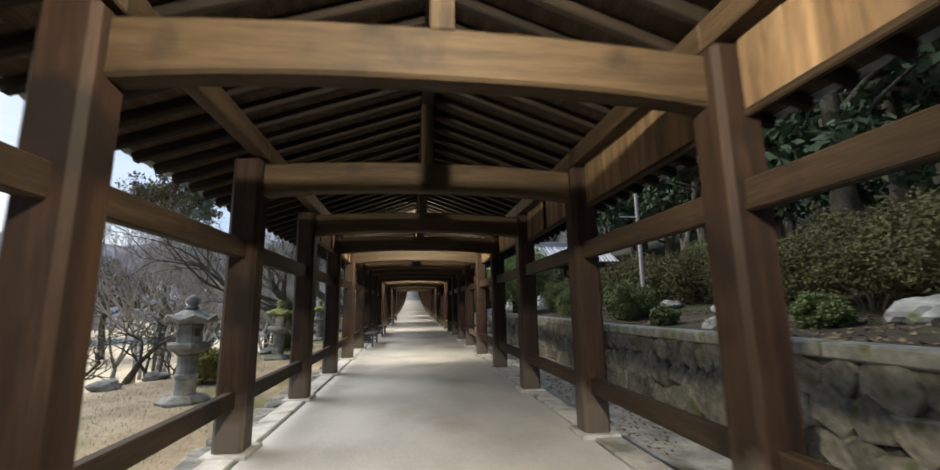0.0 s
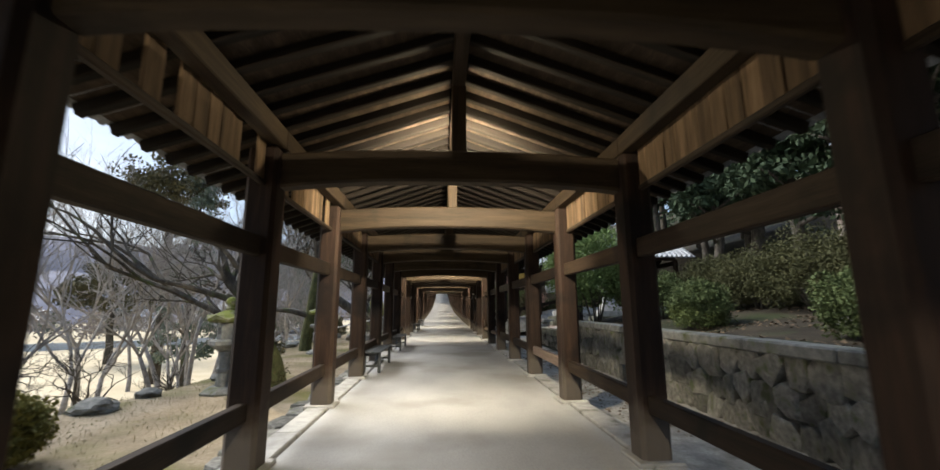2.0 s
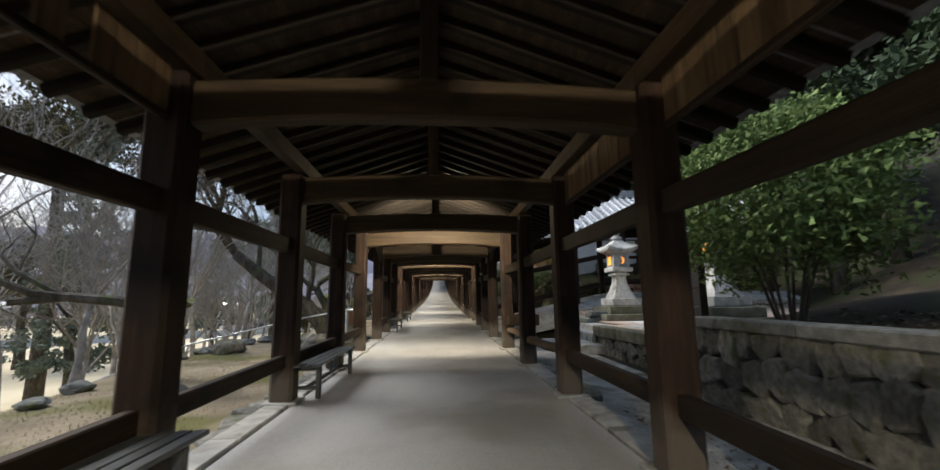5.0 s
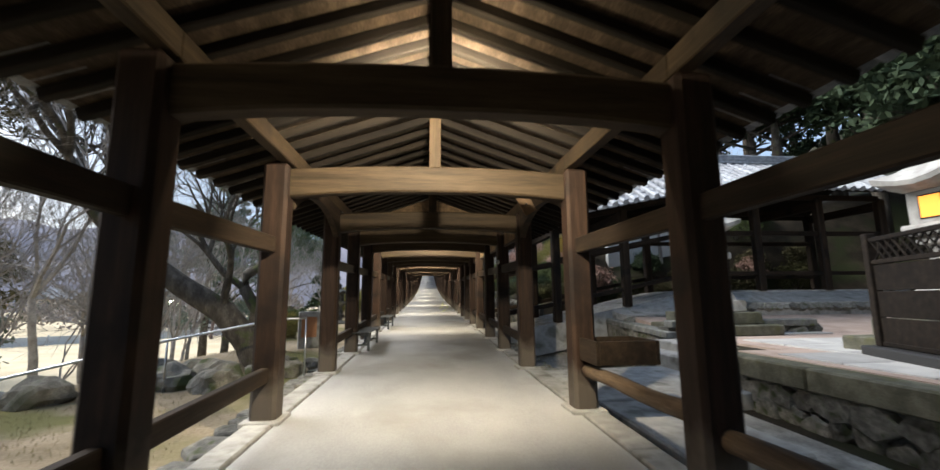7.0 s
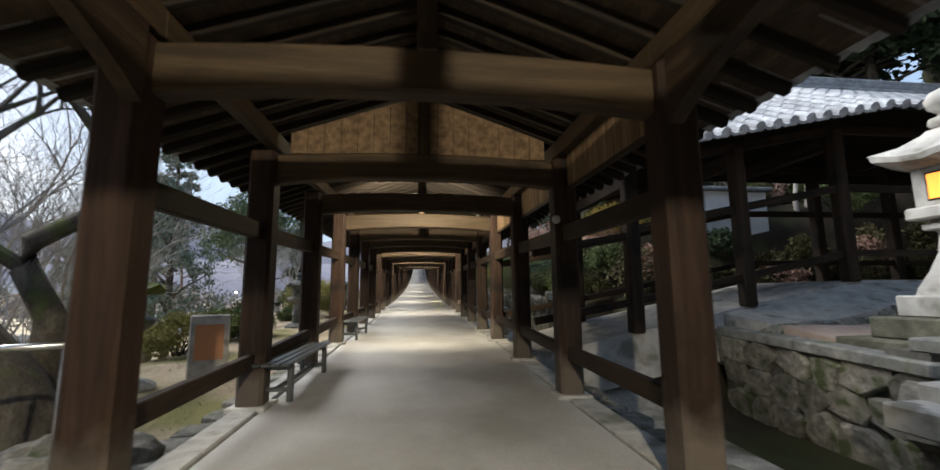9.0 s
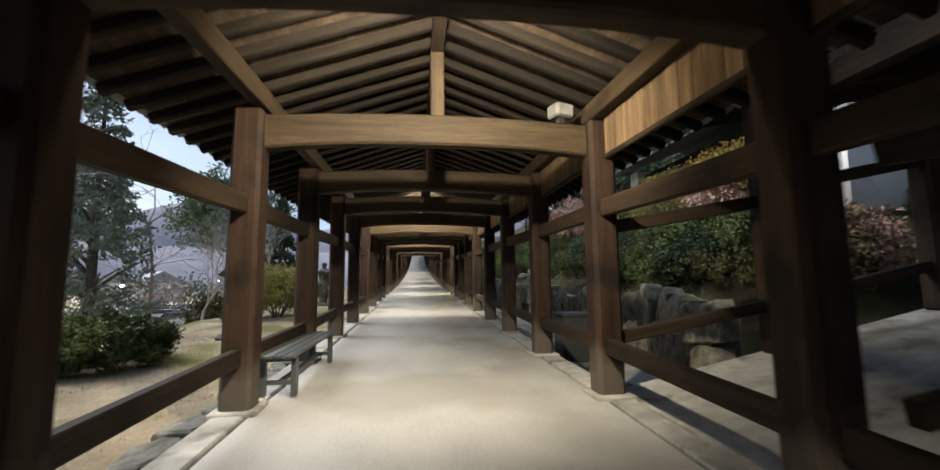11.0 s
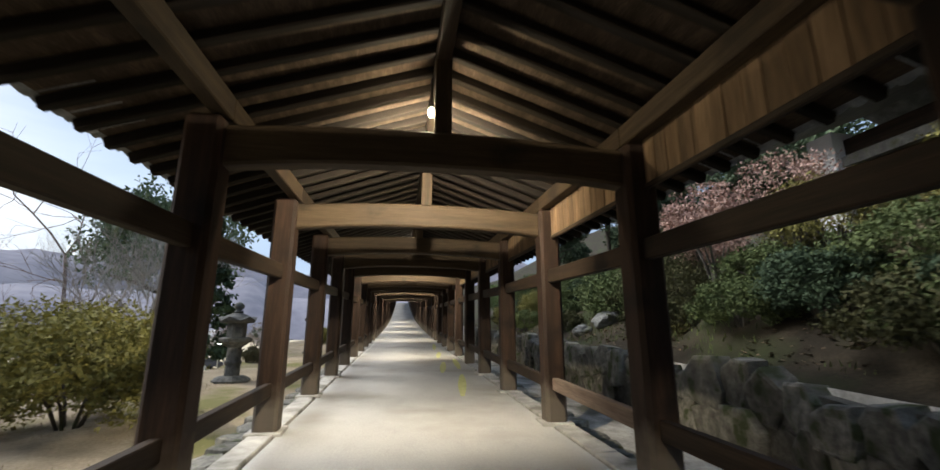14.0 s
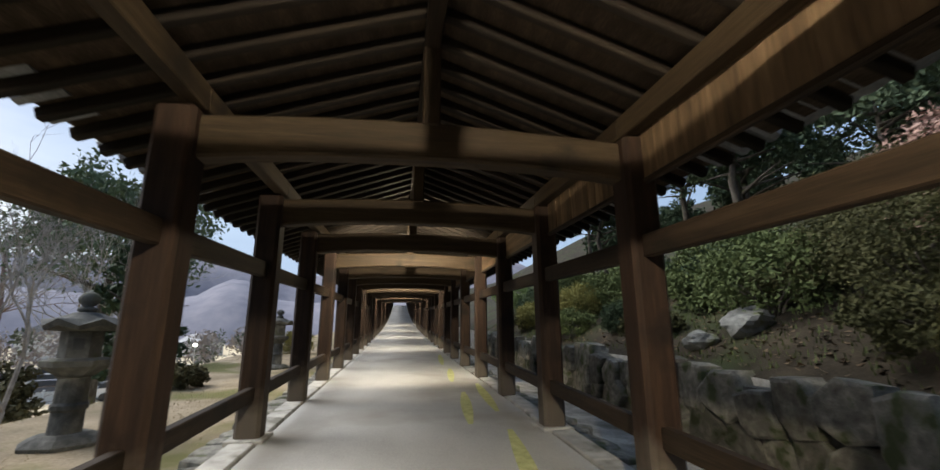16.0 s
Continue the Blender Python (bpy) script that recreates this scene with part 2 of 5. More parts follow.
# ---- ground ----
def smooth_step(a, b, v):
    s = min(1.0, max(0.0, (v - a) / (b - a)))
    return s * s * (3 - 2 * s)


def ground_height(x, y):
    f = level(y)
    if x < 0:
        near = f - 0.16 - 0.05 * smooth_step(1.9, 2.6, -x)
        low = -3.0
        edge = 5.6 + 0.6 * math.sin(y * 0.35) + 0.5 * smooth_step(30, 45, y)
        s = smooth_step(edge, edge + 4.5, -x)
        z = near * (1 - s) + low * s
        return z + 0.05 * noise.noise((x * 0.6, y * 0.6, 0)) * (1 if -x > 2.6 else 0)
    if x < (4.0 if y < 17.2 or y >= 33 else 4.5 if y < 23.3 else 5.3):
        return f - 0.16 - (0.10 + 0.55 * smooth_step(23.6, 24.4, y) * (1 - smooth_step(28.2, 29.0, y))) * smooth_step(2.0, 2.6, x)
    if y < 17.2:
        z = f + 0.84 + 0.16 * max(0, x - 5)
    else:
        z = f + 0.60 + (0.80 if y < 42 else 0.55) * min(2.6, max(0, x - 4.2)) + 0.22 * max(0, x - 6.8)
        s = smooth_step(31.2, 34.2, y)
        z = z * s + (0.62 + 0.42 * max(0, x - 14)) * (1 - s)
    far = smooth_step(22, 60, x) * 9
    return z + far + 0.10 * noise.noise((x * 0.5, y * 0.5, 3)) * (0 if 17.2 <= y < 33 and x < 14 else 1)


def build_ground():
    xs = sorted({*np.arange(-14, 14.01, 0.4).round(2), *np.arange(-60, -14, 4.0), *np.arange(14, 60, 3.0), 3.99, 4.01, 4.49, 4.51, 5.29, 5.31, -900, -400, -200, -100, 80, 120, 200, 500, 900})
    ys = sorted({*np.arange(-8, 62.01, 0.4).round(2), *np.arange(62, 170, 4.0), 17.19, 17.21, 23.29, 23.31, 32.99, 33.01, -800, -300, -100, -40, -20, 200, 300, 500, 900})
    verts = [(x, y, ground_height(x, y)) for y in ys for x in xs]
    nx = len(xs)
    faces = [(j * nx + i, j * nx + i + 1, (j + 1) * nx + i + 1, (j + 1) * nx + i) for j in range(len(ys) - 1) for i in range(nx - 1)]
    me = bpy.data.meshes.new("ground")
    me.from_pydata(verts, [], faces)
    me.materials.append(soil)
    me.materials.append(sand)
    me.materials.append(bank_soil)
    me.materials.append(gutter)
    me.polygons.foreach_set("use_smooth", [True] * len(faces))
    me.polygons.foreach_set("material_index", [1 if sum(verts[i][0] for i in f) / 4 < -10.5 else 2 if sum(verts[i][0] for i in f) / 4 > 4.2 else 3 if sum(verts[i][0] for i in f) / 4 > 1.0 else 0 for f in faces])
    tagged(new("ground", me), "brown winter soil with thin moss, sloping down to a sandy field", "ground", kind="structure")


build_ground()


# ---- corridor floor ----
def build_floor():
    xs = [-1.60, -0.8, 0, 0.8, 1.60]
    ys = list(np.arange(BAY[0], BAY[-1], 0.6))
    bm = bmesh.new()
    rows = []
    for y in ys:
        rows.append([bm.verts.new((x, y, level(y) - 0.012 * (x / 1.6) ** 2)) for x in xs] + [bm.verts.new((1.60, y, level(y) - 0.35)), bm.verts.new((-1.60, y, level(y) - 0.35))])
    for a, b in zip(rows, rows[1:]):
        for i in range(7):
            bm.faces.new((a[i], a[(i + 1) % 7], b[(i + 1) % 7], b[i]))
    ob = part("floor", bm, earth_floor)
    tagged(ob, "pale tamped earth and concrete corridor floor", "floor", kind="structure")


build_floor()
kerbs = {}
for side, name in ((-1, "kerb_left"), (1, "kerb_right")):
    kerbs[side] = thing(name, "worn granite kerb strip under the corridor posts", "kerb", kind="structure")
    for a in range(len(BAY) - 1):
        ya, yb = BAY[a], BAY[a + 1]
        if ya > 75:
            break
        for i in range(2):
            p, q = ya + (yb - ya) * i / 2 + 0.006, ya + (yb - ya) * (i + 1) / 2 - 0.006
            bar("kerb_stone", (side * 1.765, p, level(p) - 0.082), (side * 1.765, q, level(q) - 0.082), 0.27, 0.17 + 0.012 * random.random(), granite, kerbs[side], bevel=0.015)

# ---- covered corridor ----
corridor = thing("covered_corridor", "long roofed timber corridor with weathered brown posts and curved tie beams", "corridor", kind="structure")
POST_W = 0.27


def post_mesh():
    bm = box(bmesh.new(), -POST_W / 2, POST_W / 2, 0, 2.80, -POST_W / 2, POST_W / 2, 0.035)
    return mesh_from(bm, "post", post_wood)


def tie_beam_mesh(material):
    """Along y, 3.3 m long, arched below and slightly cambered above."""
    bm = bmesh.new()
    rings = []
    for i in range(13):
        u = -1 + 2 * i / 12
        low = 2.40 + 0.085 * (1 - abs(u) ** 2.6)
        top = 2.73 + 0.065 * (1 - u * u)
        w, c = 0.085, 0.02
        y = u * 1.66
        rings.append([Vector(p) for p in ((-w + c, y, low), (w - c, y, low), (w, y, low + c), (w, y, top - c), (w - c, y, top), (-w + c, y, top), (-w, y, top - c), (-w, y, low + c))])
    return mesh_from(ring_loft(bm, rings), "tie_beam", material)


def board_low(k):
    return 2.435 if 2 <= k <= 5 else 2.345 if k < 2 else 2.40


POST = post_mesh()
PAD = mesh_from(box(bmesh.new(), -0.20, 0.20, -0.21, 0.21, 0, 0.055, 0.012), "post_base", granite)
TIE = tie_beam_mesh(beam_wood)
RAFTER_TOP, SLOPE, EAVE = 3.655, 0.352, 2.66
lines = list(enumerate(BAY))
for a, y in lines:
    k, f = a - K0, LEVEL[a]
    yc = y + POST_W / 2
    for side in (-1, 1):
        px = 1.705 if side > 0 else -1.755
        part("post", POST, post_wood, corridor, m=pose(px, yc, f - 0.02, 90, 0, 0))
        if -1 <= k < 20:
            part("post_base", PAD, granite, corridor, m=pose(px, yc, f - 0.03, 0, 0, 3 * math.sin(5 * k + side)))
    part("tie_beam", TIE, beam_wood, corridor, m=pose(0, yc + 0.04, f, 0, 0, 90))
    bar("king_post", (0.02, yc, f + 2.77), (0.02, yc, f + 3.46), 0.14, 0.12, beam_wood, corridor)
    if a + 1 == len(BAY):
        break
    y2, f2 = BAY[a + 1], LEVEL[a + 1]
    yd = y2 + POST_W / 2
    bar("ridge_beam", (0.02, yc, f + 3.52), (0.02, yd, f2 + 3.52), 0.13, 0.14, wood, corridor)
    for side in (-1, 1):
        x = side * 1.66
        open_side = k == 9 or (k in (7, 8) and side > 0) or (side < 0 and k not in (2, 3, 4, 5))
        if not open_side:
            low = board_low(k) - 0.018
            bar("board_rail", (side * 1.735, yc, f + low), (side * 1.735, yd, f2 + low), 0.05, 0.05, wood, corridor)
        bar("plate_beam", (x, yc, f + 2.88), (x, yd, f2 + 2.88), 0.13, 0.19, beam_wood, corridor)
        stair = k == 9
        if not stair:
            bar("middle_rail", (side * 1.72 - 0.03, yc + 0.13, f + 1.845), (side * 1.72 - 0.03, yd - 0.13, f2 + 1.845), 0.085, 0.175, wood, corridor)
            if side > 0 and k in (7, 8):
                log = [Vector((1.72, yc + 0.1 + (yd - yc - 0.2) * u, f + (f2 - f) * u + 0.50 - 0.06 * u + 0.008 * math.sin(9 * u + k))) for u in np.linspace(0, 1, 9)]
                part("log_rail", tube(bmesh.new(), log, 0.07, 10), log_wood, corridor, "pale brown round log rail", smooth=True)
                continue
            bar("lower_rail", (side * 1.72 - 0.03, yc + 0.13, f + 0.475), (side * 1.72 - 0.03, yd - 0.13, f2 + 0.475), 0.085, 0.15, rail_new if side > 0 and k in (4, 16) else wood, corridor)

# wall boards under the plate beams
far_boards = bmesh.new()
BOARD = {}
for a in range(len(BAY) - 1):
    k = a - K0
    ya, yb = BAY[a] + POST_W, BAY[a + 1]
    for side in (-1, 1):
        if k == 9 or (k in (7, 8) and side > 0) or (side < 0 and k not in (2, 3, 4, 5)):
            continue
        n = 13
        for i in range(n):
            if side < 0 and random.random() < 0.22:
                continue
            if side > 0 and k in (1, 4) and random.random() < 0.06:
                continue
            y = ya + (yb - ya) * (i + 0.5) / n
            w = (yb - ya) / n * 0.97
            z = level(y) + board_low(k)
            if -1 <= k < 19:
                key = (round(w, 2), board_low(k))
                if key not in BOARD:
                    BOARD[key] = mesh_from(box(bmesh.new(), -0.011, 0.011, 0, 2.825 - board_low(k), -w / 2, w / 2, 0.003), "board", wood_board)
                part("board", BOARD[key], wood_board, corridor, m=pose(side * (1.735 + random.uniform(-0.006, 0.006)), y, z, 90, 0, 0))
            else:
                box(far_boards, side * 1.735 - 0.011, side * 1.735 + 0.011, y - w / 2, y + w / 2, z, level(y) + 2.825)
tagged(part("wall_boards", far_boards, wood_board, corridor), "aged vertical boards", kind="stuff")


# curved braces in the open bay
def brace(side, a):
    bm = bmesh.new()
    y0, y1 = BAY[a] + POST_W, BAY[a + 1]
    f0, f1 = LEVEL[a], LEVEL[a + 1]
    rings = []
    for i in range(15):
        u = i / 14
        y, f = y0 + (y1 - y0) * u, f0 + (f1 - f0) * u
        low = f + 2.30 + 0.34 * (1 - abs(2 * u - 1) ** 2.2)
        hi = f + 2.80
        rings.append([Vector(p) for p in ((side * 1.66 - 0.05, y, low), (side * 1.66 + 0.05, y, low), (side * 1.66 + 0.05, y, hi), (side * 1.66 - 0.05, y, hi))])
    part("curved_brace", ring_loft(bm, rings), wood, corridor, "arched side beam over the open bay")


for side in (-1, 1):
    brace(side, 9 + K0)

# boarded gable over one tie beam
gable = bmesh.new()
for i in range(16):
    x0, x1 = -1.5 + 3.0 * i / 16, -1.5 + 3.0 * (i + 1) / 16
    start = len(gable.verts)
    box(gable, x0 + 0.003, x1 - 0.003, -0.012, 0.012, 2.77, 3.0)
    gable.verts.ensure_lookup_table()
    for v in gable.verts[start:]:
        if v.co.z > 2.9:
            v.co.z = RAFTER_TOP - SLOPE * abs(v.co.x) - 0.12
gy = 11 + K0
part("gable_boards", gable, wood_board, corridor, "boarded gable above the tie beam", pose(0, BAY[gy] + 0.15, LEVEL[gy], 0, 0, 0))

# ---- roof ----
def roof_z(x, y):
    return level(y) + RAFTER_TOP - SLOPE * abs(x)


deck = bmesh.new()
for a in range(len(BAY) - 1):
    for side in (-1, 1):
        p = [(0.0, BAY[a]), (EAVE, BAY[a]), (EAVE, BAY[a + 1]), (0.0, BAY[a + 1])]
        lo = [deck.verts.new((side * x, y, roof_z(x, y))) for x, y in p]
        hi = [deck.verts.new((side * x, y, roof_z(x, y) + 0.03)) for x, y in p]
        deck.faces.new(lo)
        deck.faces.new(hi[::-1])
        for i in range(4):
            deck.faces.new((lo[i], lo[(i + 1) % 4], hi[(i + 1) % 4], hi[i]))
bmesh.ops.recalc_face_normals(deck, faces=deck.faces)
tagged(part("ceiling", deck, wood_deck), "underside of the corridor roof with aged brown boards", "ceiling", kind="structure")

far_rafters = bmesh.new()
for a in range(len(BAY) - 1):
    k = a - K0
    for i in range(7):
        y = BAY[a] + (BAY[a + 1] - BAY[a]) * (i + 0.5) / 7
        for side in (-1, 1):
            p = Vector((side * 0.03, y, roof_z(0.03, y) - 0.048))
            q = Vector((side * (EAVE + 0.02), y, roof_z(EAVE + 0.02, y) - 0.048))
            if -1 <= k < 20:
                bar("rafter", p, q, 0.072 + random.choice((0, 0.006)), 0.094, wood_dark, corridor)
            else:
                m = along(p, q)
                start = len(far_rafters.verts)
                box(far_rafters, -0.036, 0.036, 0, (q - p).length, -0.047, 0.047)
                far_rafters.verts.ensure_lookup_table()
                for v in far_rafters.verts[start:]:
                    v.co = m @ v.co
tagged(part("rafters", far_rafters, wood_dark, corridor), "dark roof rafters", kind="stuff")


def eave_tile_mesh(pitch):
    """A pan tile with a round cover tile beside it, running up the slope along y."""
    bm = bmesh.new()
    n = 7
    for y0, y1 in ((0.0, 0.42),):
        for i in range(n):
            u0, u1 = i / n, (i + 1) / n
            z = [0.035 - 0.06 * math.sin(math.pi * u) for u in (u0, u1)]
            x = [pitch * (u - 0.5) for u in (u0, u1)]
            a = [bm.verts.new((x[j], y, z[j] + t)) for y in (y0, y1) for j in (0, 1) for t in (0.0, 0.022)]
            for f in ((0, 2, 6, 4), (1, 5, 7, 3), (0, 1, 3, 2), (4, 6, 7, 5)):
                bm.faces.new([a[q] for q in f])
    r = 0.062
    rings = [[Vector((pitch / 2 + r * math.cos(t), y, 0.05 + r * math.sin(t))) for t in [2 * math.pi * q / 10 for q in range(10)]] for y in (-0.02, 0.42)]
    ring_loft(bm, rings)
    bmesh.ops.recalc_face_normals(bm, faces=bm.faces)
    return mesh_from(bm, "eave_tile", tile_mat)


TILE_STEP = 0.285
TILE = eave_tile_mesh(TILE_STEP)
roof = thing("roof", "grey clay tile roof over the corridor", "roof", kind="structure")
y = -1.2
while y < 42:
    for side in (-1, 1):
        p = (side * (EAVE + 0.08), y, roof_z(EAVE + 0.08, y) + 0.025)
        part("eave_tile", TILE, tile_mat, roof, m=along(p, (0, y, roof_z(0, y) + 0.025)))
    y += TILE_STEP
# the field of tiles, corrugated
def tile_field(y0, y1, x_from, zf, name, parent, step=TILE_STEP):
    n = int((y1 - y0) / step * 6)
    verts, faces = [], []
    for side in (-1, 1):
        base = len(verts)
        for i in range(n + 1):
            y = y0 + (y1 - y0) * i / n
            h = 0.05 * max(0.0, math.cos(2 * math.pi * (y - y0) / step)) ** 0.7
            verts += [(side * x_from, y, zf(x_from, y) + 0.04 + h), (0.0, y, zf(0, y) + 0.04 + h)]
        for i in range(n):
            b = base + 2 * i
            faces.append((b, b + 1, b + 3, b + 2))
    me = bpy.data.meshes.new(name)
    me.from_pydata(verts, [], faces)
    me.materials.append(tile_mat)
    return part(name, me, tile_mat, parent)


tagged(tile_field(BAY[0], BAY[-1], EAVE - 0.2, roof_z, "tile_field", roof), "rows of grey roof tiles", kind="stuff")
far_eave = bmesh.new()
y = 42.0
while y < 110:
    for side in (-1, 1):
        start = len(far_eave.verts)
        lathe(far_eave, [(0.07, 0), (0.07, 0.3)], 7)
        far_eave.verts.ensure_lookup_table()
        m = along((side * (EAVE + 0.08), y, roof_z(EAVE + 0.08, y) + 0.05), (0, y, roof_z(0, y) + 0.05)) @ pose(0, 0, 0, -90, 0, 0)
        for v in far_eave.verts[start:]:
            v.co = m @ v.co
    y += TILE_STEP
tagged(part("eave_tiles", far_eave, tile_mat, roof), "round eave tile ends", kind="stuff")

# ---- lamps ----
def glow(name, colour, strength):
    m, n, l, b = nodes_of(name)
    b.inputs["Base Color"].default_value = (*colour, 1)
    b.inputs["Emission Color"].default_value = (*colour, 1)
    b.inputs["Emission Strength"].default_value = strength
    return m


def plain(name, colour, rough=0.5, metal=0.0):
    m, n, l, b = nodes_of(name)
    no = n.new("ShaderNodeTexNoise")
    no.inputs["Scale"].default_value = 30
    r = ramp(n, [(0.3, tuple(c * 0.8 for c in colour)), (0.7, tuple(min(1, c * 1.15) for c in colour))])
    l.new(no.outputs[0], r.inputs[0])
    l.new(r.outputs[0], b.inputs["Base Color"])
    b.inputs["Roughness"].default_value, b.inputs["Metallic"].default_value = rough, metal
    return m


bulb_mat = glow("warm_bulb", (1.0, 0.78, 0.45), 30)
black_metal = plain("black_metal", (0.03, 0.03, 0.03), 0.5)
white_metal = plain("white_enamel", (0.62, 0.6, 0.54), 0.4)
steel = plain("brushed_steel", (0.55, 0.56, 0.57), 0.3, 1.0)
for k in (-1, 3, 8, 12, 16, 20, 24, 28, 32, 36):
    y, f = BAY[k + K0] + 0.40, LEVEL[k + K0]
    lx = 0.035 if k in (3, 8) else -0.06
    lampshell = thing("ceiling_lamp", "small warm bulb on a dark socket under the ridge", "lamp", "corridor lamps", m=pose(lx, y, f + 3.12))
    part("socket", lathe(bmesh.new(), [(0.012, 0.34), (0.012, 0.1), (0.03, 0.09), (0.035, 0.05), (0.02, 0.045)], 10), black_metal, lampshell, smooth=True)
    b = part("bulb", lathe(bmesh.new(), [(0.015, 0.05), (0.03, 0.02), (0.034, -0.005), (0.022, -0.03), (0.004, -0.036)], 10), bulb_mat, lampshell, "glowing bulb", smooth=True)
    b.visible_shadow = False
    light = new("bulb_light", bpy.data.lights.new("bulb_light", "POINT"))
    light.data.energy, light.data.color, light.data.shadow_soft_size = 26, (1.0, 0.86, 0.6), 0.035
    light.location = (lx, y, f + 3.12)
    # unseen spot added ahead of the bulb, brightens the next tie beam and rafters
    beam = new("bulb_beam", bpy.data.lights.new("bulb_beam", "SPOT"))
    beam.data.energy, beam.data.color, beam.data.shadow_soft_size = 500, (1.0, 0.89, 0.68), 0.05
    beam.data.spot_size, beam.data.spot_blend = radians(150), 0.75
    beam.matrix_world = look((lx, y + 0.10, f + 3.0), (0, y + 2.0, f + 2.6))


# ---- benches ----
def bench(y0, y1, f):
    th = thing("bench", "long dark slatted wooden bench against the rail", "bench", "corridor benches", m=pose(-1.53, y0, f))
    n = y1 - y0
    for i in range(4):
        part("seat_slat", bar_mesh(0.085, 0.03, n, bench_wood, 0.006), bench_wood, th, m=pose(-0.15 + 0.1 * i, 0, 0.405))
    for y in (0.22, n - 0.22):
        for x in (-0.15, 0.15):
            part("leg", bar_mesh(0.06, 0.07, 0.39, bench_wood), bench_wood, th, m=pose(x, y, 0, 90, 0, 0))
        part("cross_bar", bar_mesh(0.04, 0.06, 0.32, bench_wood), bench_wood, th, m=pose(-0.16, y, 0.36, 0, 0, -90))
        part("foot_bar", bar_mesh(0.035, 0.045, 0.24, bench_wood), bench_wood, th, m=pose(-0.12, y, 0.13, 0, 0, -90))
    part("stretcher", bar_mesh(0.035, 0.05, n - 0.44, bench_wood), bench_wood, th, m=pose(0, 0.22, 0.13))


for y0, y1 in ((11.93, 14.05), (16.45, 18.75), (26.25, 28.35), (31.2, 33.4)):
    bench(y0, y1, level((y0 + y1) / 2))


# ---- stone walls ----
def stone_mesh(w, h, d, seed, material=None):
    """A rough quarry stone: a bulged, chipped block, its face towards -x."""
    rnd = random.Random(seed)
    n = rnd.choice((5, 6, 6, 7))
    outer = []
    for i in range(n):
        a = 2 * math.pi * (i + 0.5 + rnd.uniform(-0.3, 0.3)) / n
        c, s = math.cos(a), math.sin(a)
        q = max(abs(c), abs(s)) ** 0.75
        outer.append((w / 2 * c / q * rnd.uniform(0.88, 1.05), h / 2 * s / q * rnd.uniform(0.88, 1.05)))
    rings = []
    for depth, k in ((d, 0.97), (0.04, 1.0), (0.0, 0.97), (-0.022, 0.84)):
        rings.append([Vector((depth + rnd.uniform(-0.012, 0.012), y * k, z * k)) for y, z in outer])
    bm = ring_loft(bmesh.new(), rings)
    bmesh.ops.recalc_face_normals(bm, faces=bm.faces)
    return mesh_from(bm, "stone", material or wall_stone)


# dark mossy bank stone; shade of the overhanging hedge is also in its colour
bank_rock = surface("dark_bank_rock", (0.0810, 0.0770, 0.0648), (0.1553, 0.1458, 0.1242), (0.2835, 0.2673, 0.2295), (1, 1, 1), 6, 70, 0.9, 0.7, 0.025, 0.4, stain=(0.055, 0.065, 0.03), stain_at=0.52, stain_size=3)
STONES = [stone_mesh(1, 1, 0.25, i) for i in range(14)]
BOULDERS = [stone_mesh(1, 1, 0.3, 50 + i, bank_rock) for i in range(14)]


def stone_wall(name, label, x, y0, y1, low, high, size, rough, seed, cap=True, stones=STONES, coping=0.15):
    """A rubble wall along y whose face looks to -x; low and high give its foot and top at y."""
    rnd = random.Random(seed)
    root = thing(name, label, "wall", kind="structure")
    bm = bmesh.new()
    n = max(2, int((y1 - y0) / 0.8))
    rings = []
    for i in range(n + 1):
        y = y0 + (y1 - y0) * i / n
        rings.append([Vector((x + 0.07, y, low(y) - 0.2)), Vector((x + 0.07, y, high(y) - 0.03)), Vector((x + 0.5, y, high(y) - 0.03)), Vector((x + 0.5, y, low(y) - 0.2))])
    ring_loft(bm, rings)
    bmesh.ops.recalc_face_normals(bm, faces=bm.faces)
    part("backing", bm, mortar, root)
    height = high((y0 + y1) / 2) - low((y0 + y1) / 2)
    rows = max(2, round(height / size))
    for r in range(rows):
        y = y0 - size * rnd.random()
        while y < y1:
            w = size * rnd.uniform(0.75, 1.6)
            yc = y + w / 2
            if y0 - 0.1 < yc < y1 + 0.1:
                base, step = low(yc), (high(yc) - low(yc)) / rows
                h = step * rnd.uniform(1.1, 1.55)
                m = pose(x + rnd.uniform(-rough, rough), yc, base + step * (r + 0.5) + rnd.uniform(-0.065, 0.065), rnd.uniform(-16, 16), rnd.uniform(-5, 5), rnd.uniform(-6, 6))
                part("stone", rnd.choice(stones), wall_stone, root, m=m @ Matrix.Diagonal((1, w * 1.22, h, 1)))
            y += w
    if cap:
        y = y0
        while y < y1 - 0.1:
            e = min(y1, y + rnd.uniform(1.1, 1.7))
            bar("coping_stone", (x + 0.10, y + 0.01, high(y) + coping / 2 - 0.035), (x + 0.10, e - 0.01, high(e) + coping / 2 - 0.035), 0.34, coping, granite_old if coping < 0.2 else coping_stone, root, bevel=0.02)
            y = e
    return root


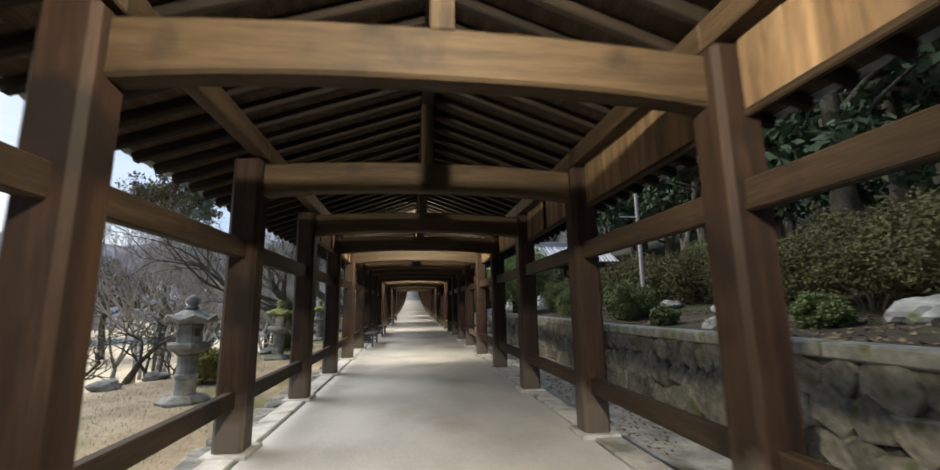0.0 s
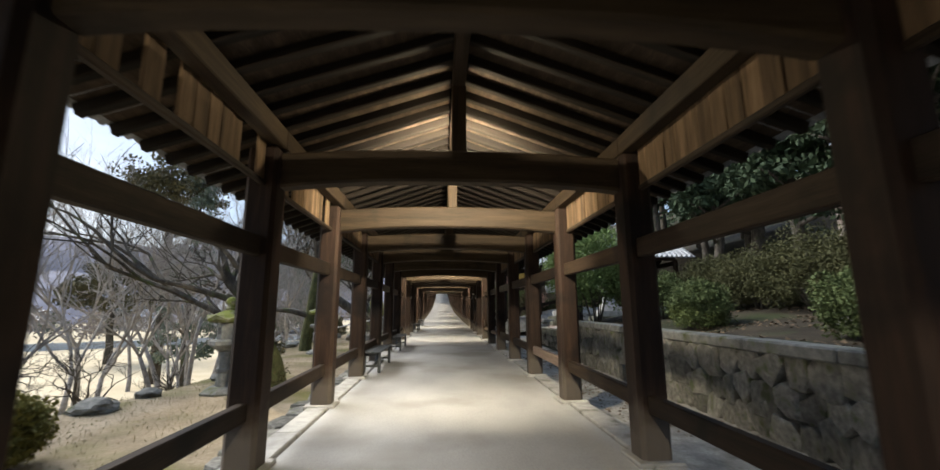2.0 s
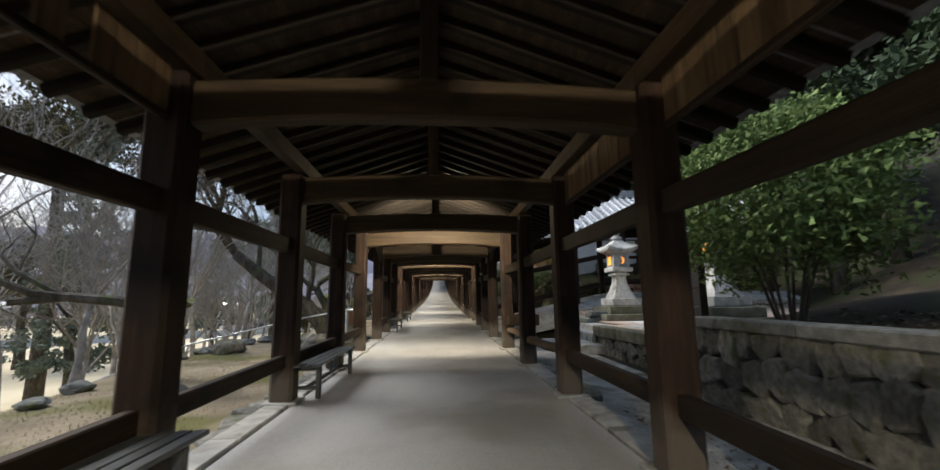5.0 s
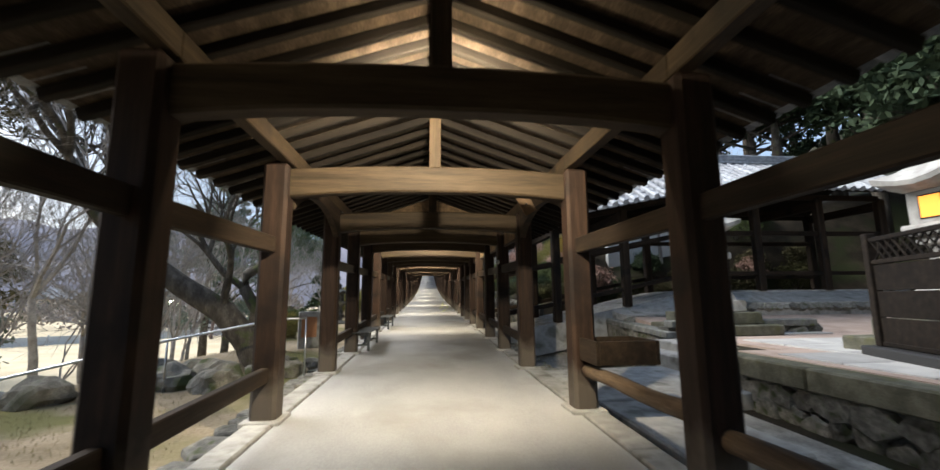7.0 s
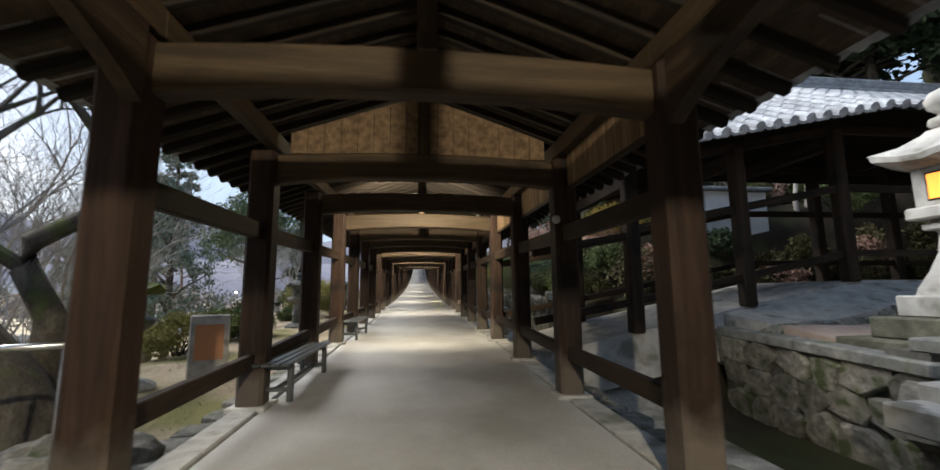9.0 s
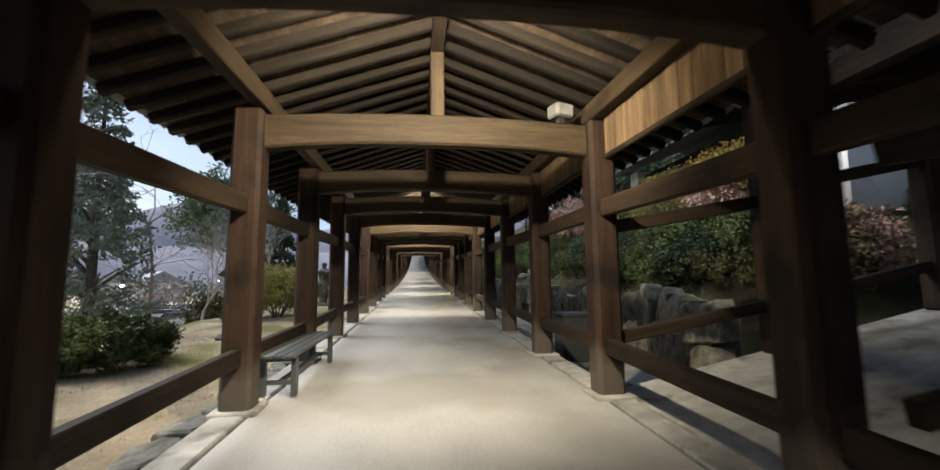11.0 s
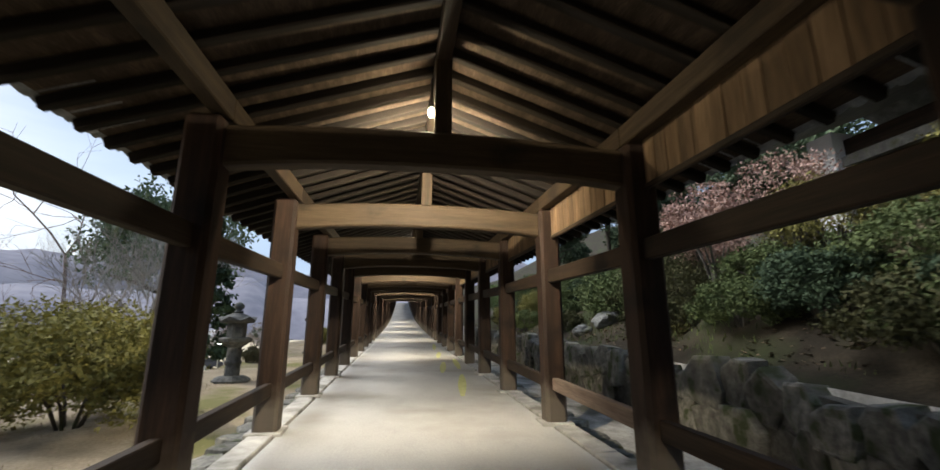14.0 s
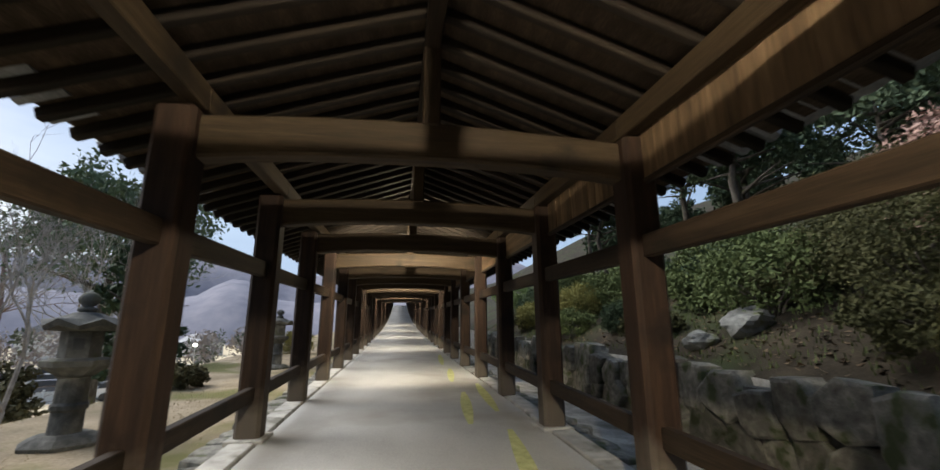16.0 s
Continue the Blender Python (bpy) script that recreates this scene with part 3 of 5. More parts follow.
stone_wall("wall_garden", "mossy rubble stone retaining wall with a granite coping", 3.78, -5.5, 17.2, lambda y: level(y) - 0.30, lambda y: level(y) + 0.78, 0.31, 0.03, 5)
stone_wall("wall_terrace", "low stone wall along the paved court", 4.25, 17.2, 22.6, lambda y: level(y) - 0.32, lambda y: 0.44, 0.30, 0.03, 6, stones=BOULDERS, coping=0.26)
stone_wall("wall_court", "stone wall beside the court steps", 5.05, 25.3, 28.4, lambda y: level(y) - 0.85, lambda y: 0.62 + 0.05 * (y - 25.3), 0.42, 0.03, 7, stones=BOULDERS)
stone_wall("wall_bank", "rough boulder wall below the planted bank", 3.75, 32.4, 62.0, lambda y: level(y) - 0.32, lambda y: level(y) + (0.78 if y < 36 else 0.62) + 0.1 * math.sin(2.1 * y), 0.40, 0.09, 8, cap=False, stones=BOULDERS)
wall_cheek = stone_wall("wall_cheek", "short stone wall facing the steps", 0.0, 0.0, 3.4, lambda y: 0.0, lambda y: 0.95, 0.34, 0.03, 9)
wall_cheek.matrix_basis = pose(8.5, 25.32, -0.1, 0, 0, 90)

# rubble edging beside the kerbs
edge_rnd = random.Random(3)
for side, name, y_from, y_to in ((-1, "edging_left", -2.0, 56.0), (1, "edging_right", 17.0, 56.0)):
    root = thing(name, "flat grey edging stones beside the corridor kerb", "edging", kind="structure")
    y = y_from
    while y < y_to:
        w = edge_rnd.uniform(0.3, 0.75)
        st = edge_rnd.choice(STONES)
        m = pose(side * (2.16 + edge_rnd.uniform(-0.05, 0.06)), y + w / 2, level(y) - 0.13, edge_rnd.uniform(-4, 4), 90 + edge_rnd.uniform(-5, 5), 0)
        part("edging_stone", st, wall_stone, root, m=m @ Matrix.Diagonal((0.6, w, 0.42, 1)))
        y += w * 0.97

# ---- paved court, steps and slabs ----
pave = surface("court_paving", (0.28, 0.275, 0.265), (0.36, 0.354, 0.34), (0.43, 0.42, 0.40), (1, 1, 1), 2.2, 70, 0.8, 0.2, 0.005, 0.12)
pave_pink = surface("pink_gravel", (0.28, 0.215, 0.18), (0.36, 0.28, 0.235), (0.42, 0.335, 0.285), (1, 1, 1), 2.5, 120, 0.95, 0.4, 0.01, 0.0, "World")
court = thing("court", "pale paved court with pinkish gravel strips", "court", kind="structure")
part("gravel_bed", box(bmesh.new(), 5.35, 15.5, 22.7, 27.6, 0.35, 0.66), pave_pink, court, "pinkish gravel")
bm = bmesh.new()
ring_loft(bm, [[Vector((x, 25.4, 0.664)), Vector((x, 27.5, 0.95)), Vector((x, 27.6, 0.95)), Vector((x, 27.6, 0.5)), Vector((x, 25.4, 0.5))] for x in (5.4, 15.5)])
bmesh.ops.recalc_face_normals(bm, faces=bm.faces)
part("gravel_slope", bm, pave_pink, court, "pinkish gravel")
part("gravel_bed", box(bmesh.new(), 4.62, 15.5, 17.3, 22.68, 0.35, 0.66), pave_pink, court, "pinkish gravel")
prnd = random.Random(12)
for i in range(11):
    for j in range(9):
        x0, y0 = 4.8 + i * 0.95, 17.4 + j * 0.95
        if j == 7 or (x0 > 8 and j == 8) or (x0 < 5.3 and j > 4):
            continue
        part("paving_slab", bar_mesh(0.93, 0.05, 0.93, pave, 0.008), pave, court, m=pose(x0 + 0.46, y0, 0.655 + prnd.uniform(0, 0.006)))
steps = thing("court_steps", "worn granite steps rising from the corridor to the court", "steps", kind="structure")
bar("step", (2.0, 23.0, 0.09), (4.6, 23.15, 0.09), 2.3, 0.24, granite, steps, bevel=0.02)
bar("step", (4.55, 22.7, 0.32), (4.55, 25.2, 0.32), 0.62, 0.24, granite, steps, bevel=0.02)
bar("step", (4.95, 22.7, 0.50), (4.95, 25.2, 0.50), 0.62, 0.20, granite, steps, bevel=0.02)
bar("bridge_slab", (2.6, 19.9, 0.10), (2.6, 21.8, 0.12), 1.1, 0.16, granite, steps, bevel=0.02)


# ---- stone lanterns ----
def prism(bm, profile, sides, twist=0.0):
    return lathe(bm, profile, sides, twist)


def path_lantern(x, y, height, mossy, turn, seed):
    """A hexagonal garden lantern on a turned shaft."""
    th = thing("stone_lantern", "weathered grey stone lantern with a " + ("mossy roof" if mossy else "dark roof and ball finial"), "lantern", "path lanterns", m=pose(x, y, ground_height(x, y) - 0.03, 0, 0, turn) @ Matrix.Scale(height / 1.9, 4))
    # lanterns past y 30 stand against the light; that shade is in their stone colour
    stone = backlit_granite if y > 30 else granite_old
    part("foot", prism(bmesh.new(), [(0.42, 0), (0.44, 0.07), (0.36, 0.13), (0.27, 0.17)], 7), stone, th)
    part("shaft", prism(bmesh.new(), [(0.17, 0.16), (0.165, 0.42), (0.19, 0.45), (0.19, 0.5), (0.165, 0.53), (0.16, 0.82), (0.2, 0.84)], 14), stone, th, smooth=False)
    part("platform", prism(bmesh.new(), [(0.17, 0.83), (0.27, 0.9), (0.36, 0.96), (0.37, 1.03), (0.3, 1.06)], 6), stone, th)
    box_bm = prism(bmesh.new(), [(0.215, 1.05), (0.22, 1.38), (0.2, 1.4)], 6)
    fire = part("fire_box", box_bm, stone, th)
    # black plates on the closed faces stand in for the shade inside window openings
    for a in (0, 120, 240):
        part("window_hole", box(bmesh.new(), -0.055, 0.055, 0.185, 0.197, 1.16, 1.3, 0.004), black_metal, fire, "black plate standing in for a window opening", pose(0, 0, 0, 0, 0, a))
    cap = lichen_cap if mossy else stone
    bm = bmesh.new()
    rings = []
    for r, z, curl in ((0.2, 1.385, 0), (0.40, 1.40, 0.06), (0.43, 1.45, 0.09), (0.30, 1.54, 0.01), (0.14, 1.62, 0), (0.11, 1.63, 0)):
        rings.append([Vector((r * math.cos(t), r * math.sin(t), z + (curl if i % 2 == 0 else 0))) for i, t in enumerate([math.pi * q / 6 for q in range(12)])])
    part("roof_cap", ring_loft(bm, rings), cap, th, "mossy curled roof" if mossy else "")
    part("finial", lathe(bmesh.new(), [(0.08, 1.62), (0.11, 1.66), (0.1, 1.69), (0.06, 1.70), (0.11, 1.76), (0.12, 1.81), (0.08, 1.87), (0.02, 1.9)], 12), cap, th, smooth=True)


for i, (x, y, h, mossy) in enumerate(((-3.9, 5.93, 1.80, False), (-4.05, 11.5, 1.75, True), (-4.25, 18.3, 1.80, True), (-4.12, 28.25, 1.86, True), (-4.19, 37.2, 1.9, False), (-4.12, 45.85, 1.86, False), (-3.95, 54.4, 1.86, False))):
    path_lantern(x, y, h, mossy, 17 * i, i)

flame = glow("lantern_flame", (1.0, 0.34, 0.04), 0.6)


def court_lantern(x, y, z, turn):
    th = thing("court_lantern", "tall pale granite lantern on three dark steps, window lit orange", "lantern", "court lanterns", m=pose(x, y, z, 0, 0, turn) @ Matrix.Diagonal((0.96, 0.96, 1.08, 1)))
    for w, z0, z1, mat in ((0.98, 0.0, 0.20, coping_stone), (0.72, 0.20, 0.44, coping_stone), (0.52, 0.44, 0.68, granite)):
        part("base_step", box(bmesh.new(), -w, w, -w, w, z0, z1, 0.02), mat, th)
    bm = bmesh.new()
    ring_loft(bm, [[Vector((sx * r, sy * r, z)) for sx, sy in ((-1, -1), (1, -1), (1, 1), (-1, 1))] for r, z in ((0.38, 0.68), (0.36, 0.76), (0.27, 0.95), (0.20, 1.15), (0.18, 1.36), (0.2, 1.40))])
    part("shaft", bm, granite, th)
    part("platform", box(bmesh.new(), -0.28, 0.28, -0.28, 0.28, 1.40, 1.47, 0.012), granite, th)
    part("upper_platform", box(bmesh.new(), -0.38, 0.38, -0.38, 0.38, 1.52, 1.66, 0.02), granite, th)
    part("neck", box(bmesh.new(), -0.22, 0.22, -0.22, 0.22, 1.47, 1.52), granite, th)
    fb = part("fire_box", box(bmesh.new(), -0.30, 0.30, -0.30, 0.30, 1.66, 2.10, 0.012), granite, th)
    part("lit_window", box(bmesh.new(), -0.313, -0.301, -0.13, 0.13, 1.74, 2.02, 0.003), flame, fb, "orange lit paper window")
    part("window_frame", box(bmesh.new(), -0.308, -0.3005, -0.15, 0.15, 1.72, 2.04, 0.003), wood, fb)
    moon = bmesh.new()
    pts = [(0.11 * math.cos(t), 0.11 * math.sin(t)) for t in np.linspace(-1.9, 1.9, 12)]
    moon.faces.new([moon.verts.new((p[0], -0.304, 1.88 + p[1])) for p in pts] + [moon.verts.new((-0.06 + 0.10 * math.cos(t), -0.304, 1.88 + 0.10 * math.sin(t))) for t in np.linspace(1.45, -1.45, 10)])
    part("moon_window", moon, flame, fb, "crescent opening lit orange")
    bm = bmesh.new()
    rings = []
    for r, z, curl in ((0.32, 2.10, 0), (0.55, 2.16, 0.10), (0.57, 2.22, 0.12), (0.36, 2.36, 0.03), (0.19, 2.50, 0), (0.16, 2.54, 0)):
        ring = []
        for i in range(16):
            t = 2 * math.pi * i / 16
            c, s_ = math.cos(t), math.sin(t)
            k = 1 / max(abs(c), abs(s_))
            ring.append(Vector((r * c * k, r * s_ * k, z + curl * (1 if i % 4 == 2 else 0.25 if i % 2 else 0))))
        rings.append(ring)
    part("roof_cap", ring_loft(bm, rings), granite, th)
    part("finial", lathe(bmesh.new(), [(0.14, 2.54), (0.2, 2.6), (0.19, 2.66), (0.1, 2.69), (0.1, 2.73), (0.19, 2.80), (0.21, 2.88), (0.15, 2.97), (0.03, 3.02)], 14), granite, th, smooth=True)


court_lantern(6.35, 25.75, 0.66, 2)
court_lantern(7.15, 21.6, 0.66, 2)


# ---- dark slatted screen on the court ----
def slat_screen():
    th = thing("wooden_screen", "dark boarded timber screen with a lattice top and black plinth", "screen", m=pose(5.95, 21.7, 0.68, 0, 0, -110.4))
    span = 1.72
    part("plinth", box(bmesh.new(), -0.12, 2 * span + 0.12, -0.2, 0.2, 0, 0.12, 0.012), black_metal, th)
    for i in range(3):
        part("post", box(bmesh.new(), i * span - 0.055, i * span + 0.055, -0.06, 0.06, 0.12, 1.62, 0.01), wood_dark, th)
    for i in range(2):
        x0, x1 = i * span + 0.056, (i + 1) * span - 0.056
        for j in range(3):
            part("board", box(bmesh.new(), x0, x1, -0.018, 0.018, 0.16 + 0.345 * j, 0.495 + 0.345 * j, 0.006), wood_dark, th)
        for z in (0.13, 1.2, 1.5):
            part("rail", box(bmesh.new(), x0, x1, -0.035, 0.035, z, z + 0.055, 0.006), wood_dark, th)
        for j in range(11):
            xc = x0 + 0.13 + (x1 - x0 - 0.26) * j / 10
            for lean in (-1, 1):
                bar("lattice_bar", (xc - 0.11 * lean, 0.012 * lean, 1.255), (xc + 0.11 * lean, 0.012 * lean, 1.5), 0.022, 0.016, wood_dark, th, bevel=0.002)


slat_screen()

# ---- box on the rail ----
tray = thing("timber_trough", "brown timber trough fixed to the post above the rail", "box", m=pose(1.98, 21.05, level(21) + 0.56))
part("body", box(bmesh.new(), -0.32, 0.32, -0.28, 0.28, 0, 0.03), wood, tray)
for x0, x1, y0, y1 in ((-0.34, -0.30, -0.3, 0.3), (0.30, 0.34, -0.3, 0.3), (-0.3, 0.3, -0.3, -0.26), (-0.3, 0.3, 0.26, 0.3)):
    part("side_board", box(bmesh.new(), x0, x1, y0, y1, 0, 0.24, 0.006), wood, tray)
part("inner_board", box(bmesh.new(), -0.298, 0.298, -0.258, 0.258, 0.17, 0.185), wood_board, tray)

# ---- small fittings ----
plaque = thing("wooden_plaque", "plain wooden plaque hanging askew from the side beam", "plaque", m=pose(1.42, 22.75, 2.93, 0, -30, 8))
part("board", box(bmesh.new(), -0.10, 0.10, -0.015, 0.015, -0.19, 0.19, 0.006), wood_pale, plaque)
part("knob", lathe(bmesh.new(), [(0.016, 0), (0.012, 0.03)], 8), black_metal, plaque, m=pose(0, -0.015, -0.03, 90, 0, 0))
flood = thing("floodlight", "pale enamelled floodlight on the tie beam end", "lamp", m=pose(1.30, BAY[13 + K0] + 0.10, LEVEL[13 + K0] + 2.75, 0, 0, 20))
part("bracket", box(bmesh.new(), -0.03, 0.03, -0.03, 0.03, 0, 0.05), black_metal, flood)
part("housing", box(bmesh.new(), -0.11, 0.11, -0.09, 0.09, 0.05, 0.19, 0.02), plain("grey_enamel", (0.12, 0.12, 0.11), 0.6), flood)
part("lens", box(bmesh.new(), -0.09, 0.09, -0.097, -0.091, 0.06, 0.18, 0.002), granite_old, flood)
eye = thing("camera_dome", "small round sensor on the post face", "sensor", m=pose(1.56, BAY[11 + K0] - 0.03, LEVEL[11 + K0] + 2.0, 90, 0, 0))
part("dome", lathe(bmesh.new(), [(0.05, 0), (0.045, 0.03), (0.02, 0.05)], 12), granite, eye)
shade_hut = thing("pendant_lamp", "small pale enamel lamp shade hung at the eave", "lamp", m=pose(2.0, 27.6, 2.62))
part("shade", lathe(bmesh.new(), [(0.12, 0), (0.05, 0.09), (0.02, 0.12)], 14), white_metal, shade_hut)
part("stem", lathe(bmesh.new(), [(0.01, 0.11), (0.01, 0.5)], 6), black_metal, shade_hut)
bin_box = thing("dark_box", "black lidded box standing on the stones outside the rail", "box", m=pose(2.22, 33.45, level(33) - 0.13))
part("body", box(bmesh.new(), -0.2, 0.2, -0.22, 0.22, 0, 0.68, 0.02), black_metal, bin_box)
part("lid", box(bmesh.new(), -0.22, 0.22, -0.24, 0.24, 0.68, 0.73, 0.015), black_metal, bin_box)
stone_sign = thing("sign_stone", "upright stone slab with a faded orange panel", "sign", m=pose(-3.35, 29.0, ground_height(-3.35, 29.0), 0, 0, 22))
part("slab", box(bmesh.new(), -0.28, 0.28, -0.06, 0.06, -0.05, 1.0, 0.02), granite, stone_sign)
part("panel", box(bmesh.new(), -0.2, 0.2, -0.072, -0.061, 0.3, 0.85, 0.004), plain("faded_orange", (0.42, 0.19, 0.09), 0.7), stone_sign, "faded orange panel")


# ---- steel handrail by the open bay ----
def steel_rail(points, name_label):
    th = thing("handrail", name_label, "handrail", "path handrails")
    part("rail", tube(bmesh.new(), points, 0.022, 10), steel, th, smooth=True)
    for x, y, z in points[:-1:1] + points[-1:]:
        part("upright", tube(bmesh.new(), [(x, y, ground_height(x, y) - 0.05), (x, y, z - 0.01)], 0.017, 8), steel, th, smooth=True)


steel_rail([(-2.25, 24.6, 1.16), (-2.75, 24.62, 1.14), (-4.2, 23.9, 0.86), (-6.2, 22.6, 0.35), (-8.2, 21.4, -0.6)], "brushed steel handrail beside the side steps")

# ---- branch corridor climbing away from the main one ----
def ramp_z(x):
    return 0.43 + 0.2 * (min(x, 7.8) - 1.7)


branch = thing("branch_corridor", "dark timber side corridor climbing a ramp under a grey tile roof", "corridor", kind="structure")
bm = bmesh.new()
rings = [[Vector((x, 28.45, ramp_z(x))), Vector((x, 31.2, ramp_z(x))), Vector((x, 31.2, ramp_z(x) - 0.8)), Vector((x, 28.45, ramp_z(x) - 0.8))] for x in np.arange(1.85, 15.0, 0.5)]
ring_loft(bm, rings)
bmesh.ops.recalc_face_normals(bm, faces=bm.faces)
part("ramp", bm, granite, branch, "grey ramp floor")
bank_rnd = random.Random(21)
bm = bmesh.new()
ring_loft(bm, [[Vector((x, 28.45, ramp_z(x) - 0.05)), Vector((x, 27.55, max(1.0, ramp_z(x) - 0.35))), Vector((x, 27.5, 0.5)), Vector((x, 28.45, 0.2))] for x in np.arange(5.2, 15.0, 0.6)])
bmesh.ops.recalc_face_normals(bm, faces=bm.faces)
part("bank", bm, granite, branch, "pale earth bank along the ramp")
for i in range(38):
    x = 5.3 + i * 0.25
    part("bank_stone", bank_rnd.choice(STONES), wall_stone, branch, m=pose(x, 27.5 + bank_rnd.uniform(-0.05, 0.05), max(1.0, ramp_z(x) - 0.35) - 0.1, bank_rnd.uniform(-10, 10), 30, 90) @ Matrix.Diagonal((0.8, 0.36, 0.22, 1)))
BX = [3.6, 5.68, 7.75, 9.9, 12.05, 14.2]
for i, x in enumerate(BX):
    z = ramp_z(x)
    for y in (28.45, 31.05):
        part("post", bar_mesh(0.23, 0.23, 2.85, wood, 0.03), wood, branch, m=pose(x, y, z - 0.02, 90, 0, 0))
    bar("tie_beam", (x, 28.4, z + 2.62), (x, 31.1, z + 2.62), 0.15, 0.26, wood, branch)
    if i + 1 < len(BX):
        x2, z2 = BX[i + 1], ramp_z(BX[i + 1])
        for y in (28.45, 31.05):
            for h, hh in ((1.72, 0.14), (0.5, 0.12), (2.85, 0.16)):
                bar("rail" if h < 2 else "plate_beam", (x, y, z + h), (x2, y, z2 + h), 0.09, hh, wood, branch)
for y in (28.45, 31.05):
    for h, hh in ((1.62, 0.14), (0.5, 0.12), (2.8, 0.14)):
        bar("rail" if h < 2 else "plate_beam", (1.85, y, ramp_z(1.85) + h + 0.05), (3.6, y, ramp_z(3.6) + h), 0.09, hh, wood, branch)
RIDGE_Y, RIDGE_H, BE = 29.75, 4.25, 2.86
deck = bmesh.new()
xs = [2.2, 5.0, 7.8, 15.0]
for x0, x1 in zip(xs, xs[1:]):
    for s_ in (-1, 1):
        p = [(x0, 0), (x1, 0), (x1, 2.3), (x0, 2.3)]
        quad = [[deck.verts.new((x, RIDGE_Y + s_ * d, ramp_z(x) + RIDGE_H + t - (RIDGE_H - BE) * d / 2.3)) for x, d in p] for t in (-0.06, 0.0)]
        deck.faces.new(quad[0])
        deck.faces.new(quad[1])
        for i in range(4):
            deck.faces.new((quad[0][i], quad[0][(i + 1) % 4], quad[1][(i + 1) % 4], quad[1][i]))
bmesh.ops.recalc_face_normals(deck, faces=deck.faces)
part("roof_deck", deck, wood_dark, branch, "dark roof boarding")
# paler copy of the roof tile, the sky's sheen put into its colour
tile_light = surface("sky_sheen_roof_tile", (0.20, 0.208, 0.22), (0.32, 0.332, 0.35), (0.45, 0.465, 0.485), (1, 1, 1), 6, 60, 0.38, 0.25, 0.005, 0.2)


def cover_row():
    bm = bmesh.new()
    n = 9
    for i in range(n):
        y0, y1 = i * 0.305, (i + 1) * 0.305 + 0.015
        ring_loft(bm, [[Vector((r * math.cos(t), y, r * math.sin(t))) for t in [2 * math.pi * q / 9 for q in range(9)]] for y, r in ((y0, 0.085), (y1, 0.075))])
    for i in range(n):
        for x0, x1, z0, z1 in ((0.05, 0.15, 0.0, -0.03), (0.15, 0.25, -0.03, 0.0)):
            y0, y1 = i * 0.305, (i + 1) * 0.305
            v = [bm.verts.new(p) for p in ((x0, y0, z0 + 0.025), (x1, y0, z1 + 0.025), (x1, y1, z1), (x0, y1, z0))]
            bm.faces.new(v)
            w = [bm.verts.new(p) for p in ((x0, y0, z0 + 0.025), (x1, y0, z1 + 0.025), (x1, y0, z1 - 0.02), (x0, y0, z0 - 0.02))]
            bm.faces.new(w)
    bmesh.ops.recalc_face_normals(bm, faces=bm.faces)
    return mesh_from(bm, "tile_row", tile_light, False)


ROW = cover_row()
x = 2.3
while x < 14.8:
    z = ramp_z(x)
    for s_ in (-1, 1):
        part("tile_row", ROW, tile_light, branch, m=along((x, RIDGE_Y + s_ * 2.38, z + BE + 0.02), (x, RIDGE_Y, z + RIDGE_H + 0.07)))
    x += 0.30
for x0, x1 in ((2.2, 5.0), (5.0, 7.8), (7.8, 15.0)):
    for i in range(3):
        bar("ridge_tile", (x0, RIDGE_Y, ramp_z(x0) + RIDGE_H + 0.1 + 0.07 * i), (x1, RIDGE_Y, ramp_z(x1) + RIDGE_H + 0.1 + 0.07 * i), 0.34 - 0.05 * i, 0.06, tile_light, branch)
    bar("ridge_tile", (x0, RIDGE_Y, ramp_z(x0) + RIDGE_H + 0.33), (x1, RIDGE_Y, ramp_z(x1) + RIDGE_H + 0.33), 0.18, 0.12, tile_light, branch, bevel=0.05)


# ---- plants ----
def leaf_material(name, dark, light, rough=0.8):
    m, n, l, b = nodes_of(name)
    geo = n.new("ShaderNodeNewGeometry")
    mean = tuple((p + q) / 2 for p, q in zip(dark, light))
    dark = tuple(0.45 * p + 0.55 * q for p, q in zip(dark, mean))
    light = tuple(0.45 * p + 0.55 * q for p, q in zip(light, mean))
    r = ramp(n, [(0.0, dark), (0.6, mean), (1.0, light)])
    l.new(geo.outputs["Random Per Island"], r.inputs[0])
    l.new(r.outputs[0], b.inputs["Base Color"])
    b.inputs["Roughness"].default_value = rough
    b.inputs["Specular IOR Level"].default_value = 0.25
    return m


leaf_dark = leaf_material("evergreen_leaf", (0.014, 0.026, 0.014), (0.06, 0.09, 0.042))
leaf_green = leaf_material("shrub_leaf", (0.0342, 0.0488, 0.0156), (0.1170, 0.1463, 0.0488))
leaf_hedge = leaf_material("hedge_leaf", (0.0279, 0.0297, 0.0099), (0.0897, 0.0867, 0.0310))
leaf_fresh = leaf_material("fresh_leaf", (0.06, 0.095, 0.025), (0.20, 0.27, 0.09))
leaf_yellow = leaf_material("azalea_leaf", (0.09, 0.085, 0.022), (0.28, 0.255, 0.075))
leaf_tan = leaf_material("tan_hedge_leaf", (0.1360, 0.1200, 0.0672), (0.3520, 0.2960, 0.1920))
leaf_gold = leaf_material("golden_leaf", (0.12, 0.085, 0.015), (0.34, 0.24, 0.05))
leaf_brown = leaf_material("dry_leaf", (0.1725, 0.0996, 0.0759), (0.5175, 0.3442, 0.2846))
leaf_cedar = leaf_material("grey_cedar_leaf", (0.06, 0.08, 0.06), (0.21, 0.25, 0.185))
